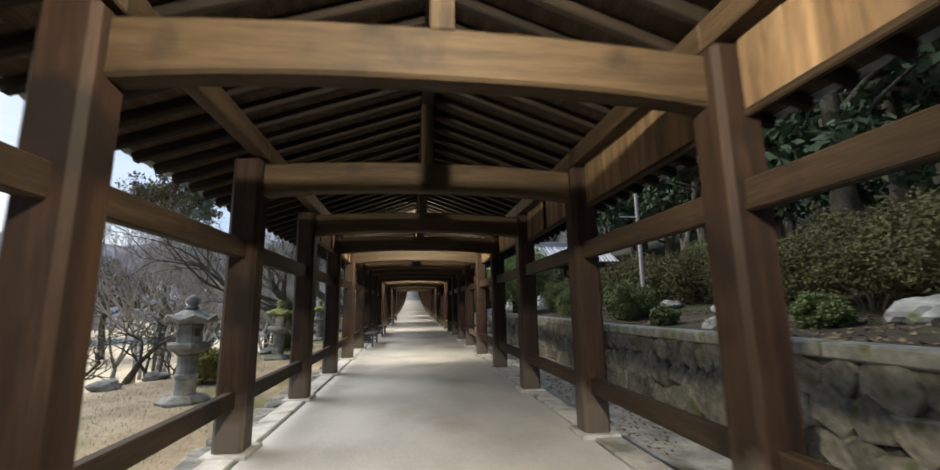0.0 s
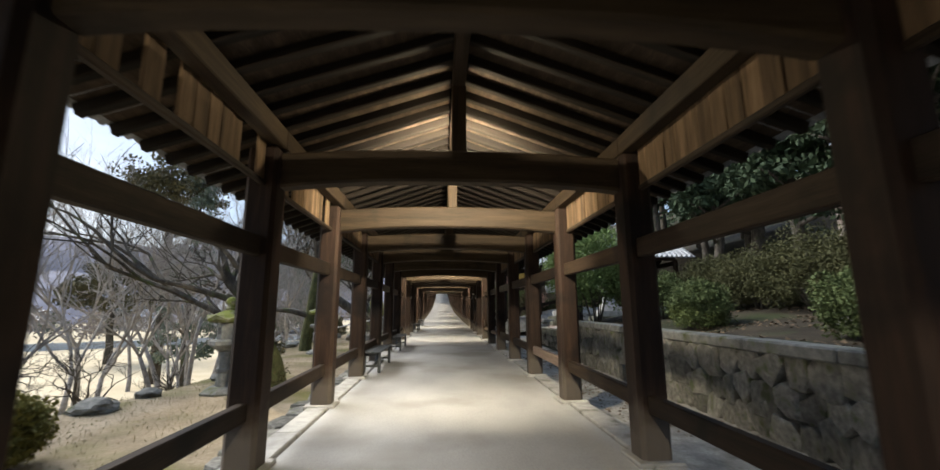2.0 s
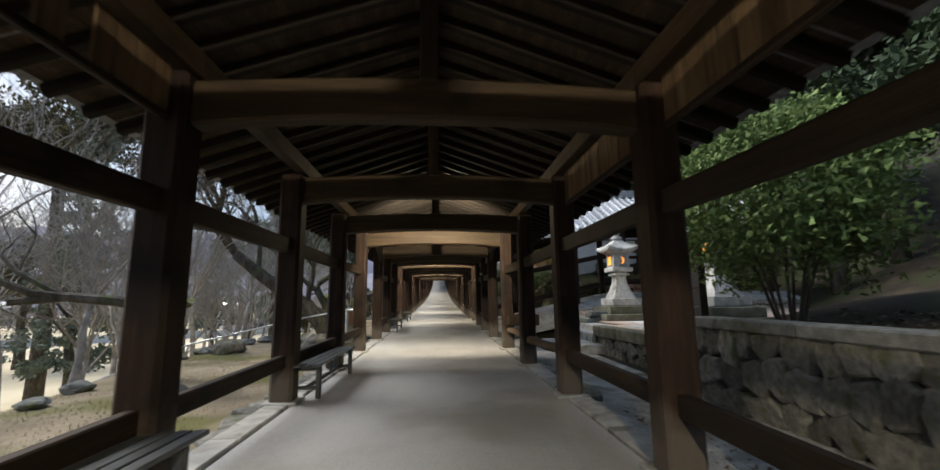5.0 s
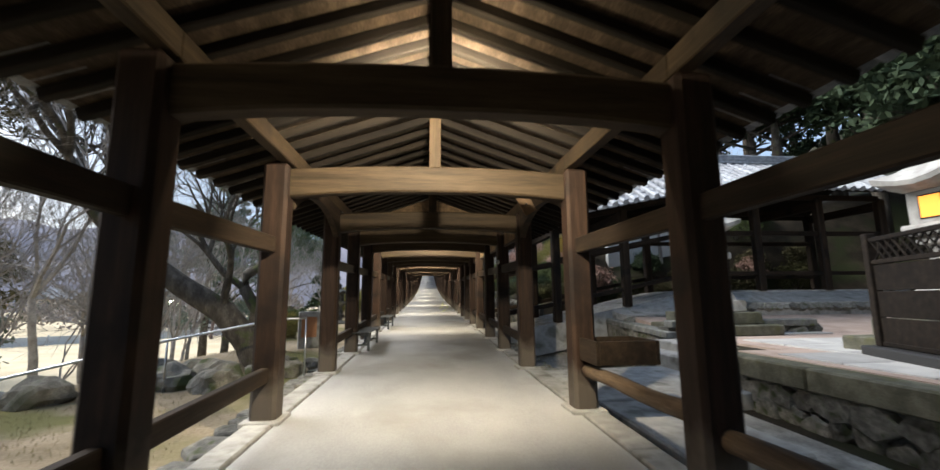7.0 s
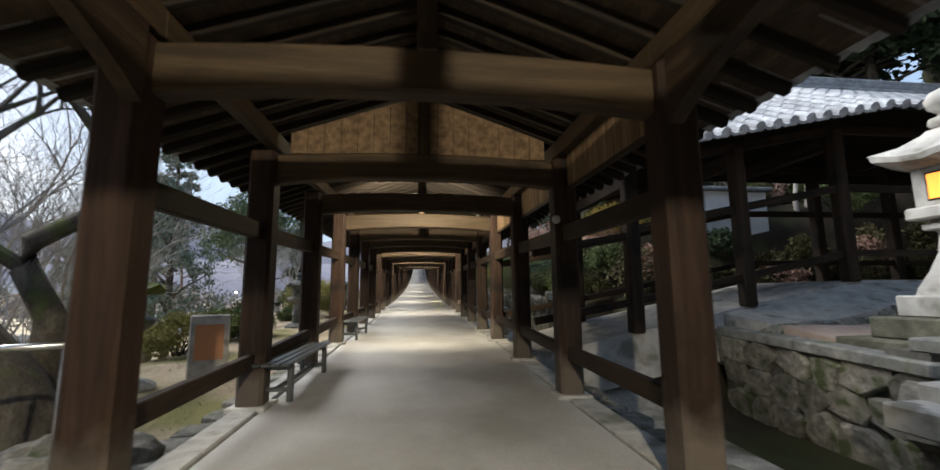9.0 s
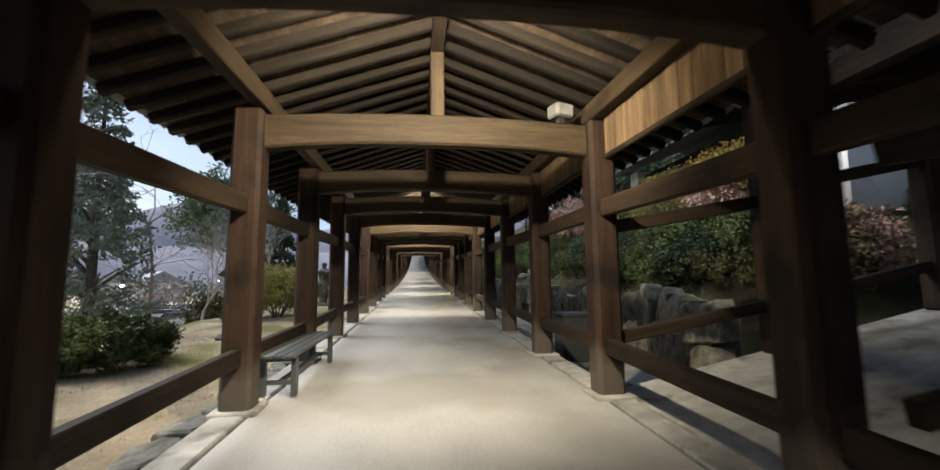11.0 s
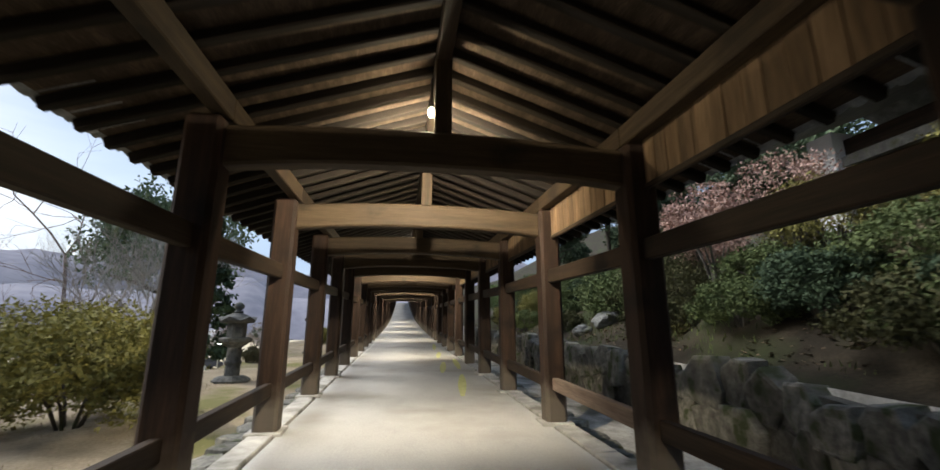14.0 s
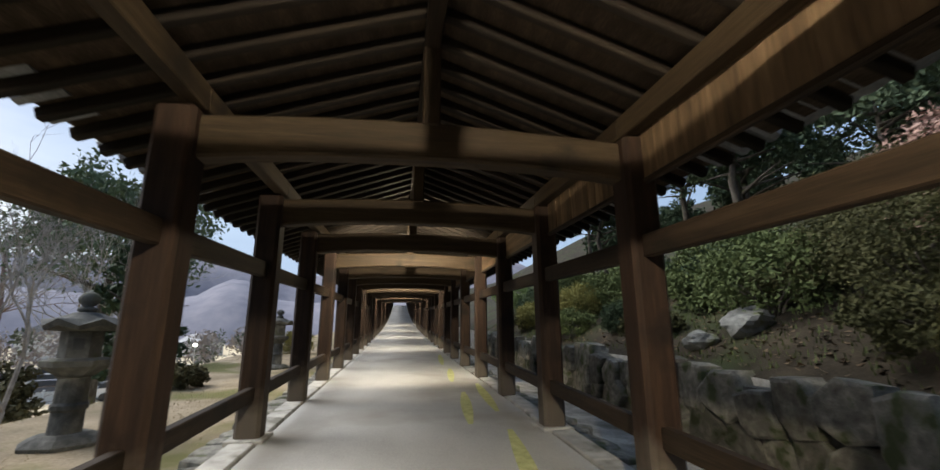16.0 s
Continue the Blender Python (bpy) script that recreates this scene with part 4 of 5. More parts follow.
leaf_mid = leaf_material("camphor_leaf", (0.04, 0.06, 0.035), (0.15, 0.20, 0.11))
leaf_olive = leaf_material("cedar_leaf", (0.035, 0.035, 0.015), (0.12, 0.105, 0.05))
bark = surface("bark", (0.035, 0.03, 0.024), (0.07, 0.06, 0.048), (0.13, 0.115, 0.095), (1, 1, 0.3), 8, 60, 0.95, 0.7, 0.02, 0.1, stain=(0.07, 0.085, 0.03), stain_at=0.58, stain_size=3)
bark_moss = surface("mossy_bark", (0.03, 0.032, 0.016), (0.06, 0.065, 0.028), (0.11, 0.115, 0.05), (1, 1, 0.5), 8, 60, 0.95, 0.7, 0.02, 0.1)
twig_grey = surface("grey_twig", (0.20, 0.18, 0.165), (0.30, 0.275, 0.25), (0.40, 0.37, 0.34), (1, 1, 1), 5, 40, 0.9, 0.3, 0.01, 0.1)
twig_red = surface("reddish_twig", (0.09, 0.06, 0.05), (0.14, 0.1, 0.085), (0.2, 0.15, 0.13), (1, 1, 1), 5, 40, 0.9, 0.3, 0.01, 0.1)


def foliage_mesh(clumps, per, size, material, seed, flat=0.6):
    """Small pointed leaves round clump centres (x, y, z, radius)."""
    rng = np.random.default_rng(seed)
    c = np.repeat(np.array(clumps), per, axis=0)
    n = len(c)
    d = rng.normal(size=(n, 3))
    d /= np.linalg.norm(d, axis=1)[:, None]
    rad = c[:, 3] * rng.random(n) ** 0.45
    p = c[:, :3] + d * rad[:, None] * np.array([1, 1, flat + 0.25])
    u = rng.normal(size=(n, 3)) + d * 0.6
    u /= np.linalg.norm(u, axis=1)[:, None]
    w = np.cross(u, rng.normal(size=(n, 3)))
    w /= np.linalg.norm(w, axis=1)[:, None] + 1e-9
    s_ = size * rng.uniform(0.6, 1.3, n)[:, None]
    if size < 0.06:
        v = np.stack([p - u * s_ * 0.8 + w * s_ * 0.5, p + u * s_, p - u * s_ * 0.8 - w * s_ * 0.5], 1).reshape(-1, 3)
        f = np.arange(3 * n).reshape(-1, 3)
    else:
        v = np.stack([p - u * s_, p + w * s_ * 0.45, p + u * s_, p - w * s_ * 0.45], 1).reshape(-1, 3)
        f = np.arange(4 * n).reshape(-1, 4)
    me = bpy.data.meshes.new("foliage")
    me.from_pydata(v.tolist(), [], f.tolist())
    me.materials.append(material)
    return me


def dome_clumps(rx, ry, rz, n, r, seed, hollow=0.55, low=-0.35):
    rng = np.random.default_rng(seed)
    out = []
    while len(out) < n:
        q = rng.normal(size=3)
        q /= np.linalg.norm(q)
        if q[2] < low:
            continue
        k = rng.uniform(hollow, 1.0)
        out.append((q[0] * rx * k, q[1] * ry * k, q[2] * rz * k, r * rng.uniform(0.7, 1.3)))
    return out


def stems(bm, n, reach, height, r, seed):
    rnd = random.Random(seed)
    for i in range(n):
        a = 2 * math.pi * i / n + rnd.uniform(-0.4, 0.4)
        x, y = reach * math.cos(a), reach * math.sin(a)
        tube(bm, [(x * 0.1, y * 0.1, -0.1), (x * 0.3, y * 0.3, height * 0.4), (x * 0.8, y * 0.8, height)], [r, r * 0.8, r * 0.35], 5)
    return bm


def shrub(label, x, y, z, rx, ry, rz, material, leaf=0.045, clumps=70, per=42, seed=0, lift=0.75, low=-0.75):
    th = thing("shrub", label, "shrub", m=pose(x, y, z))
    part("woody_base", stems(bmesh.new(), 8, rx * 0.6, rz * lift, 0.025, seed), bark, th)
    foliage = foliage_mesh(dome_clumps(rx * 0.84, ry * 0.84, rz * 0.84, clumps, min(rx, rz) * 0.3, seed, 0.6, low), per, leaf, material, seed)
    part("foliage", foliage, material, th, m=pose(0, 0, rz * lift))
    return th


def gz(x, y):
    return ground_height(x, y)


# shrubs above the garden wall
hedge_rnd = random.Random(8)
for i in range(9):
    x, y = 7.1 + hedge_rnd.uniform(-0.3, 0.5) + 0.1 * i, 2.2 + 1.55 * i
    r = hedge_rnd.uniform(1.1, 1.45)
    shrub("broad clipped olive green hedge shrub above the stone wall", x, y, gz(x, y), r, r * 1.1, r * 0.72, leaf_hedge, 0.03, 150, 150, 10 + i, 0.75)
for i, (x, y, rx, rz) in enumerate(((5.35, 8.2, 0.72, 0.6), (5.3, 11.9, 0.7, 0.6), (5.6, 3.3, 0.4, 0.3), (5.0, 6.2, 0.3, 0.25), (9.4, 6.2, 1.3, 1.0), (9.6, 10.2, 1.3, 1.15), (5.9, 14.6, 0.9, 0.8))):
    shrub("clipped dark green garden shrub on the bank above the wall", x, y, gz(x, y), rx, rx, rz, leaf_green, 0.03, 120, 130, 30 + i, 0.7)
shrub("pale green broad shrub with many bare lower stems", 4.75, 16.6, 0.95, 1.75, 1.5, 1.45, leaf_fresh, 0.05, 240, 95, 41, 1.25, -0.92)
# shrubs on the far bank
for i, (label, x, y, rx, ry, rz, mat, leaf, lift) in enumerate((
        ("golden yellow hedge above the dark bank", 6.2, 34.6, 1.0, 2.3, 0.75, leaf_gold, 0.05, 1.15),
        ("clipped olive hedge above the bank", 6.5, 37.6, 0.9, 1.9, 0.7, leaf_yellow, 0.045, 1.1),
        ("clipped olive hedge above the bank", 6.4, 40.2, 0.9, 1.5, 0.7, leaf_yellow, 0.045, 0.9),
        ("dark green hedge on the planted bank", 5.3, 34.9, 0.8, 1.8, 0.6, leaf_green, 0.05, 0.9),
        ("dark green hedge on the planted bank", 5.4, 38.2, 0.8, 1.7, 0.6, leaf_green, 0.05, 0.9),
        ("low green juniper over the boulders", 4.9, 36.2, 0.6, 1.2, 0.4, leaf_green, 0.045, 0.7),
        ("low green juniper over the boulders", 4.9, 40.6, 0.7, 1.2, 0.45, leaf_green, 0.045, 0.7),
        ("shrub with dry reddish brown leaves", 5.6, 41.9, 0.9, 1.3, 0.9, leaf_brown, 0.065, 1.5),
        ("shrub with dry reddish brown leaves", 6.8, 43.6, 0.9, 1.2, 0.9, leaf_brown, 0.065, 1.3),
        ("tall shrub with dry pinkish brown leaves", 6.1, 40.7, 0.8, 1.0, 0.8, leaf_brown, 0.05, 1.6),
        ("tall shrub with dry pinkish brown leaves", 6.2, 42.9, 0.9, 1.1, 0.9, leaf_brown, 0.05, 1.4),
        ("broad clipped green shrub on the boulder bank", 5.35, 43.1, 1.1, 1.15, 0.9, leaf_hedge, 0.045, 0.8),
        ("olive rounded boxwood on the bank", 6.1, 44.0, 1.3, 1.3, 1.1, leaf_hedge, 0.042, 0.8),
        ("dark green hedge on the planted bank", 4.95, 34.2, 0.7, 1.0, 0.5, leaf_dark, 0.05, 0.7),
        ("dark green hedge on the planted bank", 5.0, 37.4, 0.75, 1.3, 0.55, leaf_dark, 0.05, 0.7),
        ("dark green hedge on the planted bank", 5.1, 39.5, 0.75, 1.2, 0.55, leaf_dark, 0.05, 0.7),
        ("small dark round shrub beside the rocks", 4.9, 49.0, 0.5, 0.5, 0.45, leaf_dark, 0.04, 0.6),
        ("olive yellow shrub among the rocks", 5.3, 52.0, 0.9, 0.9, 0.7, leaf_yellow, 0.05, 0.7),
        ("olive yellow shrub among the rocks", 4.9, 55.5, 0.8, 0.9, 0.6, leaf_yellow, 0.05, 0.7),
        ("green shrub spreading over the bank", 6.3, 56.0, 1.2, 1.4, 1.0, leaf_green, 0.06, 0.8),
        ("pale green shrub further along the bank", 5.5, 60.5, 1.2, 1.4, 1.1, leaf_fresh, 0.06, 0.9),
        ("dark shrub behind the side corridor", 5.6, 33.3, 0.9, 0.6, 0.6, leaf_green, 0.05, 0.8))):
    shrub(label, x, y, gz(x, y), rx, ry, rz, mat, leaf * 0.62, 60 if mat is leaf_brown else 150, 60 if mat is leaf_brown else 85, 60 + i, lift)
# layered hedges that cover the slope
layer = random.Random(29)
for i in range(24):
    y = 33.8 + 0.62 * (i // 2) * 1.0 + layer.uniform(-0.3, 0.3) if i < 16 else 41.0 + 2.1 * (i - 16) + layer.uniform(-0.4, 0.4)
    x = (4.75 if i % 2 else 5.7) + layer.uniform(-0.15, 0.25)
    r = layer.uniform(0.7, 0.95)
    shrub("spreading layered green hedge covering the slope", x, y, gz(x, y), r, r * 1.15, r * 0.55, (leaf_tan if 38.2 < y < 42.6 else leaf_hedge, leaf_green, leaf_tan if 38.2 < y < 42.6 else leaf_green)[layer.randint(0, 2)], 0.033, 105, 70, 900 + i, 0.55)
# shrubs on the lawn side
for i, (label, x, y, rx, rz, mat, lift) in enumerate((
        ("small olive shrub on the lawn", -4.6, 14.0, 0.46, 0.4, leaf_green, 0.75),
        ("small yellow green shrub beside a stone lantern", -4.4, 7.75, 0.48, 0.42, leaf_yellow, 0.8),
        ("broad rounded azalea with yellow green leaves", -4.7, 41.7, 1.5, 1.05, leaf_yellow, 0.75),
        ("low spreading dark green shrub on the lawn", -5.15, 34.4, 1.25, 0.5, leaf_green, 0.75),
        ("rounded green hedge behind the sign stone", -5.0, 31.4, 0.95, 0.55, leaf_yellow, 0.7),
        ("small dark azalea on the lawn edge", -5.3, 40.2, 0.5, 0.35, leaf_green, 0.7),
        ("low brown green azalea on the lawn", -4.9, 50.5, 0.6, 0.32, leaf_olive, 0.7),
        ("yellow green rounded shrub by the lawn", -4.6, 60.0, 0.9, 0.6, leaf_yellow, 0.7))):
    shrub(label, x, y, gz(x, y), rx, rx, rz, mat, 0.032 if rx < 1.1 else 0.04, 130 if rx < 1.1 else 210, 80 if rx < 1.1 else 100, 90 + i, lift)


def grow(bm, p, d, length, r, depth, rnd, spread, droop, tips, thin=0.66, kids=(2, 3)):
    """A limb with bends, which parts into thinner limbs."""
    pts, rad = [p.copy()], [r]
    q = p.copy()
    for i in range(3):
        d = (d + Vector((rnd.uniform(-1, 1), rnd.uniform(-1, 1), rnd.uniform(-1, 1))) * 0.22 + Vector((0, 0, droop))).normalized()
        q = q + d * length / 3
        pts.append(q.copy())
        rad.append(r * (1 - 0.4 * (i + 1) / 3))
    tube(bm, pts if depth else pts[::3], rad if depth else rad[::3], 7 if r > 0.05 else 4 if r > 0.022 else 3)
    tips.append((q.copy(), r))
    if depth == 0:
        return
    for j in range(rnd.randint(*kids)):
        side = Vector((rnd.uniform(-1, 1), rnd.uniform(-1, 1), rnd.uniform(-0.5, 0.9))).normalized()
        nd = (d + side * spread).normalized()
        start = pts[rnd.choice((2, 3, 3))]
        grow(bm, start, nd, length * rnd.uniform(0.6, 0.85), r * thin * rnd.uniform(0.75, 1.0), depth - 1, rnd, spread, droop, tips, thin, kids)


def bare_tree(label, x, y, z, lean, length, r, depth, seed, spread=0.75, droop=0.02, trunk_mat=None, twig_mat=None, kids=(2, 3), limbs=(), bends=()):
    th = thing("bare_tree", label, "tree", m=pose(x, y, z))
    rnd = random.Random(seed)
    trunk = bmesh.new()
    crown = bmesh.new()
    d = Vector(lean).normalized()
    pts, rad = [Vector((0, 0, -0.25))], [r * 1.5]
    q = Vector((0, 0, 0))
    for i in range(6):
        pts.append(q.copy())
        rad.append(r * (1.15 - 0.1 * i))
        d = (d + Vector((rnd.uniform(-1, 1), rnd.uniform(-1, 1), rnd.uniform(-0.3, 1))) * 0.13).normalized()
        q = q + d * length / 5
    if bends:
        pts = [Vector((0, 0, -0.3))] + [Vector(p) for p in bends]
        rad = [r * 1.7] + [r * (1.3 - 0.7 * i / len(bends)) for i in range(len(bends))]
        d = (pts[-1] - pts[-2]).normalized()
    tube(trunk, pts, rad, 10)
    tips = []
    for at, way, le, rr in limbs:
        grow(crown, pts[at].copy(), Vector(way).normalized(), le, rr, depth, rnd, spread, droop, tips, kids=kids)
    for j in range(3):
        side = Vector((rnd.uniform(-1, 1), rnd.uniform(-1, 1), rnd.uniform(0, 0.6)))
        grow(crown, pts[-1].copy(), (d + side * 0.8).normalized(), length * 0.6, r * 0.5, depth, rnd, spread, droop, tips, kids=kids)
    part("trunk", trunk, trunk_mat or bark, th, smooth=True)
    part("crown", crown, twig_mat or bark, th, "bare winter branches")
    return th


plum_rnd = random.Random(14)
for i, (x, y) in enumerate(((-6.3, 6.4), (-6.5, 8.7), (-7.4, 7.4), (-7.1, 10.9), (-8.4, 9.6), (-7.6, 13.4), (-8.6, 15.6), (-7.9, 5.0), (-9.6, 12.0), (-8.8, 18.5))):
    bare_tree("low gnarled bare plum tree on the lawn edge", x, y, gz(x, y), (plum_rnd.uniform(-0.6, 0.6), plum_rnd.uniform(-0.6, 0.6), 1), plum_rnd.uniform(0.7, 1.1), 0.085, 5, 700 + i, 0.95, -0.02)
bare_tree("pollarded cherry tree with a short thick ivy covered trunk", -3.5, 12.35, gz(-3.5, 12.35), (-0.3, -0.2, 1), 1.1, 0.2, 5, 4, 0.7, 0.01, bark_moss, bark, bends=((0.0, 0, 0), (-0.08, -0.05, 0.45), (-0.24, -0.1, 0.85), (-0.40, -0.12, 1.25), (-0.52, -0.16, 1.55), (-0.62, -0.2, 1.72)), limbs=((4, (-0.9, 0.1, 0.25), 1.9, 0.075), (5, (-0.8, -0.4, 0.55), 1.7, 0.07), (3, (-0.8, 0.7, 0.1), 1.6, 0.06)))
ivy = random.Random(52)
ivy_th = thing("trunk_ivy", "dark green ivy wrapped round the pollarded trunk", "ivy", m=pose(-3.5, 12.35, gz(-3.5, 12.35)))
part("foliage", foliage_mesh([(-0.42 * u * u - 0.1 * u + ivy.uniform(-0.14, 0.14), -0.16 * u + ivy.uniform(-0.14, 0.14), 0.1 + 1.65 * u, 0.2) for u in [k / 30 for k in range(31)]], 70, 0.03, leaf_olive, 52), leaf_olive, ivy_th)
bare_tree("bare cherry tree with a mossy trunk beside a lantern", -5.1, 19.6, gz(-5.1, 19.6), (0.1, -0.3, 1), 3.2, 0.2, 5, 5, 0.7, 0.01, bark_moss, limbs=((3, (-0.9, -0.6, 0.15), 2.2, 0.11), (5, (-0.5, 0.5, 0.8), 2.0, 0.1)))
bare_tree("bare old cherry tree with a thick dark leaning trunk among rocks", -3.6, 26.2, gz(-3.6, 26.2), (-0.75, -0.15, 0.95), 2.6, 0.24, 5, 6, 0.75, 0.02, bark, bark, (3, 3), bends=((-0.02, 0, 0), (-0.25, 0, 0.5), (-0.75, -0.1, 1.15), (-1.6, -0.15, 1.7), (-2.4, -0.2, 2.3), (-3.1, -0.3, 2.9)), limbs=((3, (0.1, -0.5, 1), 1.4, 0.09), (5, (-0.2, 0.5, 1.2), 1.8, 0.1)))
bare_tree("gnarled bare cherry tree with a bent mossy trunk", -3.85, 26.7, gz(-3.85, 26.7), (0, 0, 1), 2.4, 0.125, 5, 66, 0.75, 0.02, bark, bark, (3, 3), bends=((0, 0, 0), (-0.1, 0, 0.7), (-0.02, -0.1, 1.15), (-0.32, -0.1, 1.65), (-0.3, -0.1, 1.95), (0.15, 0.0, 2.25), (0.3, 0.1, 2.8)), limbs=((4, (-1, -0.3, 0.6), 1.6, 0.08),))
bare_tree("thin bare tree by the sandy field", -9.5, 27.5, gz(-9.5, 27.5), (0, 0, 1), 2.2, 0.07, 5, 7, 0.5, 0.03, twig_grey, twig_grey)
greys = []
for i, (x, y, h) in enumerate(((-11, 21, 2.6), (-12.5, 30, 3.4), (-10, 35, 3.0), (-15, 40, 3.8), (-12, 52, 3.2), (-9.5, 57, 3.0), (-14, 62, 4.0), (-18, 30, 3.5), (-20, 22, 3.5), (-9.5, 23.5, 2.4), (-10.5, 26.0, 2.8), (-12.5, 34, 3.4), (-9.0, 32.0, 2.4), (-16, 46, 3.6), (-8.5, 50.0, 2.6))):
    greys.append(bare_tree("grey bare winter tree with fine pale twigs", x, y, gz(x, y), (random.uniform(-0.2, 0.2), random.uniform(-0.2, 0.2), 1), h, 0.1, 5, 20 + i, 0.6, 0.02, twig_grey, twig_grey, (3, 3)))
haze_rnd = random.Random(45)
for i in range(26):
    y = 11 + 1.0 * i + haze_rnd.uniform(-0.6, 0.6)
    x = haze_rnd.uniform(-13.5, -7.6) - (2.5 if 36 < y < 47 else 0)
    copy_thing(greys[i % len(greys)], pose(x, y, gz(x, y) - 0.1, 0, 0, haze_rnd.uniform(0, 360)) @ Matrix.Scale(haze_rnd.uniform(0.7, 1.05), 4))
larch = bare_tree("tall thin bare larch with reddish twigs", -26.0, 72.0, -3.0, (0.03, 0, 1), 11.0, 0.16, 3, 40, 0.8, -0.02, twig_red, twig_red, limbs=tuple((1 + i % 5, (math.cos(i * 2.4), math.sin(i * 2.4), 0.35), 3.0 - 0.12 * i, 0.045) for i in range(16)))


def leafy_tree(name, label, x, y, z, trunk_h, crown, leaf, material, seed, clumps=150, per=45, r=0.18, cone=False):
    """Trunk, limbs and a crown of leaf clumps; crown: (rx, ry, rz) round the height trunk_h + rz."""
    th = thing(name, label, "tree", m=pose(x, y, z))
    rnd = random.Random(seed)
    rx, ry, rz = crown
    bm = bmesh.new()
    top = trunk_h + rz * (1.7 if cone else 1.1)
    limbs = []
    tube(bm, [(0, 0, -0.3), (rnd.uniform(-0.1, 0.1), 0.05, trunk_h * 0.5), (rnd.uniform(-0.2, 0.2), rnd.uniform(-0.2, 0.2), trunk_h), (0, 0, top)], [r * 1.25, r, r * 0.85, r * 0.2], 9)
    for i in range(9):
        a, h = rnd.uniform(0, 6.28), trunk_h * rnd.uniform(0.75, 1.0) + rz * rnd.uniform(0, 0.9)
        k = 0.7 * (1 - max(0, (h - trunk_h) / (2 * rz))) if cone else 0.7
        limbs.append(bmesh.new())
        tube(limbs[-1], [(0, 0, h), (rx * k * 0.5 * math.cos(a), ry * k * 0.5 * math.sin(a), h + rz * 0.15), (rx * k * math.cos(a), ry * k * math.sin(a), h + rz * 0.25)], [r * 0.4, r * 0.25, r * 0.08], 5)
    part("trunk", bm, bark, th, smooth=True)
    for lb in limbs:
        part("limb", lb, bark, th, smooth=True)
    if cone:
        cl = []
        for i in range(clumps):
            u = rnd.random() ** 1.3
            a, k = rnd.uniform(0, 6.28), rnd.uniform(0.35, 1.0) * (1 - u * 0.92)
            cl.append((rx * k * math.cos(a), ry * k * math.sin(a), (2 * u - 1) * rz - 0.12 * k * rz, rx * 0.16 * rnd.uniform(0.7, 1.3)))
    else:
        cl = dome_clumps(rx * 0.9, ry * 0.9, rz * 0.9, clumps, min(rx, rz) * 0.21, seed, 0.4, -0.6)
    part("crown", foliage_mesh(cl, per, leaf, material, seed, 0.45), material, th, m=pose(0, 0, trunk_h + rz * 0.95))
    return th


leafy_tree("broadleaf_tree", "round crowned dark evergreen tree beyond the lanterns", -16.2, 66.5, -3.1, 5.8, (5.6, 5.6, 5.0), 0.17, leaf_mid, 201, 230, 60, 0.3)
leafy_tree("conifer", "tall dark conifer with hanging boughs", -12.6, 45.0, -3.0, 3.8, (2.5, 2.5, 5.2), 0.11, leaf_cedar, 202, 230, 45, 0.22, True)
leafy_tree("conifer", "tall dark conifer with hanging boughs", -17.5, 46.5, -3.0, 3.5, (2.0, 2.0, 3.4), 0.12, leaf_cedar, 203, 170, 45, 0.18, True)
leafy_tree("cedar", "tall olive cedar behind the bare cherry trees", -18.5, 33.0, -3.0, 10.0, (3.6, 3.6, 3.0), 0.14, leaf_olive, 204, 170, 45, 0.3)
leafy_tree("conifer", "tall dark conifer with hanging boughs", -15.9, 31.5, -3.0, 2.6, (2.3, 2.3, 6.5), 0.12, leaf_cedar, 214, 230, 45, 0.22, True)
leafy_tree("cedar", "dark cedar behind the bare cherry trees", -16.5, 50.5, -3.0, 4.5, (2.3, 2.3, 4.4), 0.12, leaf_cedar, 205, 170, 45, 0.26)
leafy_tree("cedar", "distant dark cedar by the field", -9.0, 56.0, gz(-9.0, 56.0), 2.5, (1.8, 1.8, 3.0), 0.14, leaf_dark, 206, 140, 40, 0.2, True)
leafy_tree("broadleaf_tree", "broad pale olive tree at the edge of the sandy field", -30.0, 45.0, -3.0, 3.2, (5.0, 5.0, 3.4), 0.2, leaf_olive, 221, 150, 45, 0.3)
leafy_tree("olive_tree", "small olive green tree beyond the lawn", -13.0, 56.0, -3.0, 1.2, (1.7, 1.7, 1.6), 0.12, leaf_olive, 207, 110, 40, 0.14)
# wooded hillside above the garden
wood_rnd = random.Random(77)
kinds = [("broadleaf_tree", (2.6, 2.6, 2.4), 3.4, leaf_dark, False), ("broadleaf_tree", (2.0, 2.0, 2.8), 4.2, leaf_dark, False), ("conifer", (2.2, 2.2, 4.4), 2.4, leaf_dark, True)]
firsts = []
for i in range(34):
    if i < 20:
        x, y = 11.0 + 4.4 * (i % 4) + wood_rnd.uniform(-1, 1), -2.0 + 4.3 * (i // 4) + wood_rnd.uniform(-1.2, 1.2)
    else:
        x, y = 15.5 + 4.5 * (i % 3) + wood_rnd.uniform(-1, 1), 22.0 + 6.5 * ((i - 20) // 3) + wood_rnd.uniform(-1.5, 1.5)
    kind = i % 3
    if i < 3:
        n, crown, th, mat, cone = kinds[kind]
        firsts.append(leafy_tree(n, "dark evergreen tree of the wooded hillside", x, y, gz(x, y), th, crown, 0.16, mat, 300 + i, 170, 36, 0.24, cone))
        tagged(firsts[-1], group="hillside trees")
    else:
        copy_thing(firsts[kind], pose(x, y, gz(x, y), 0, 0, wood_rnd.uniform(0, 360)) @ Matrix.Scale(wood_rnd.uniform(0.85, 1.3), 4))
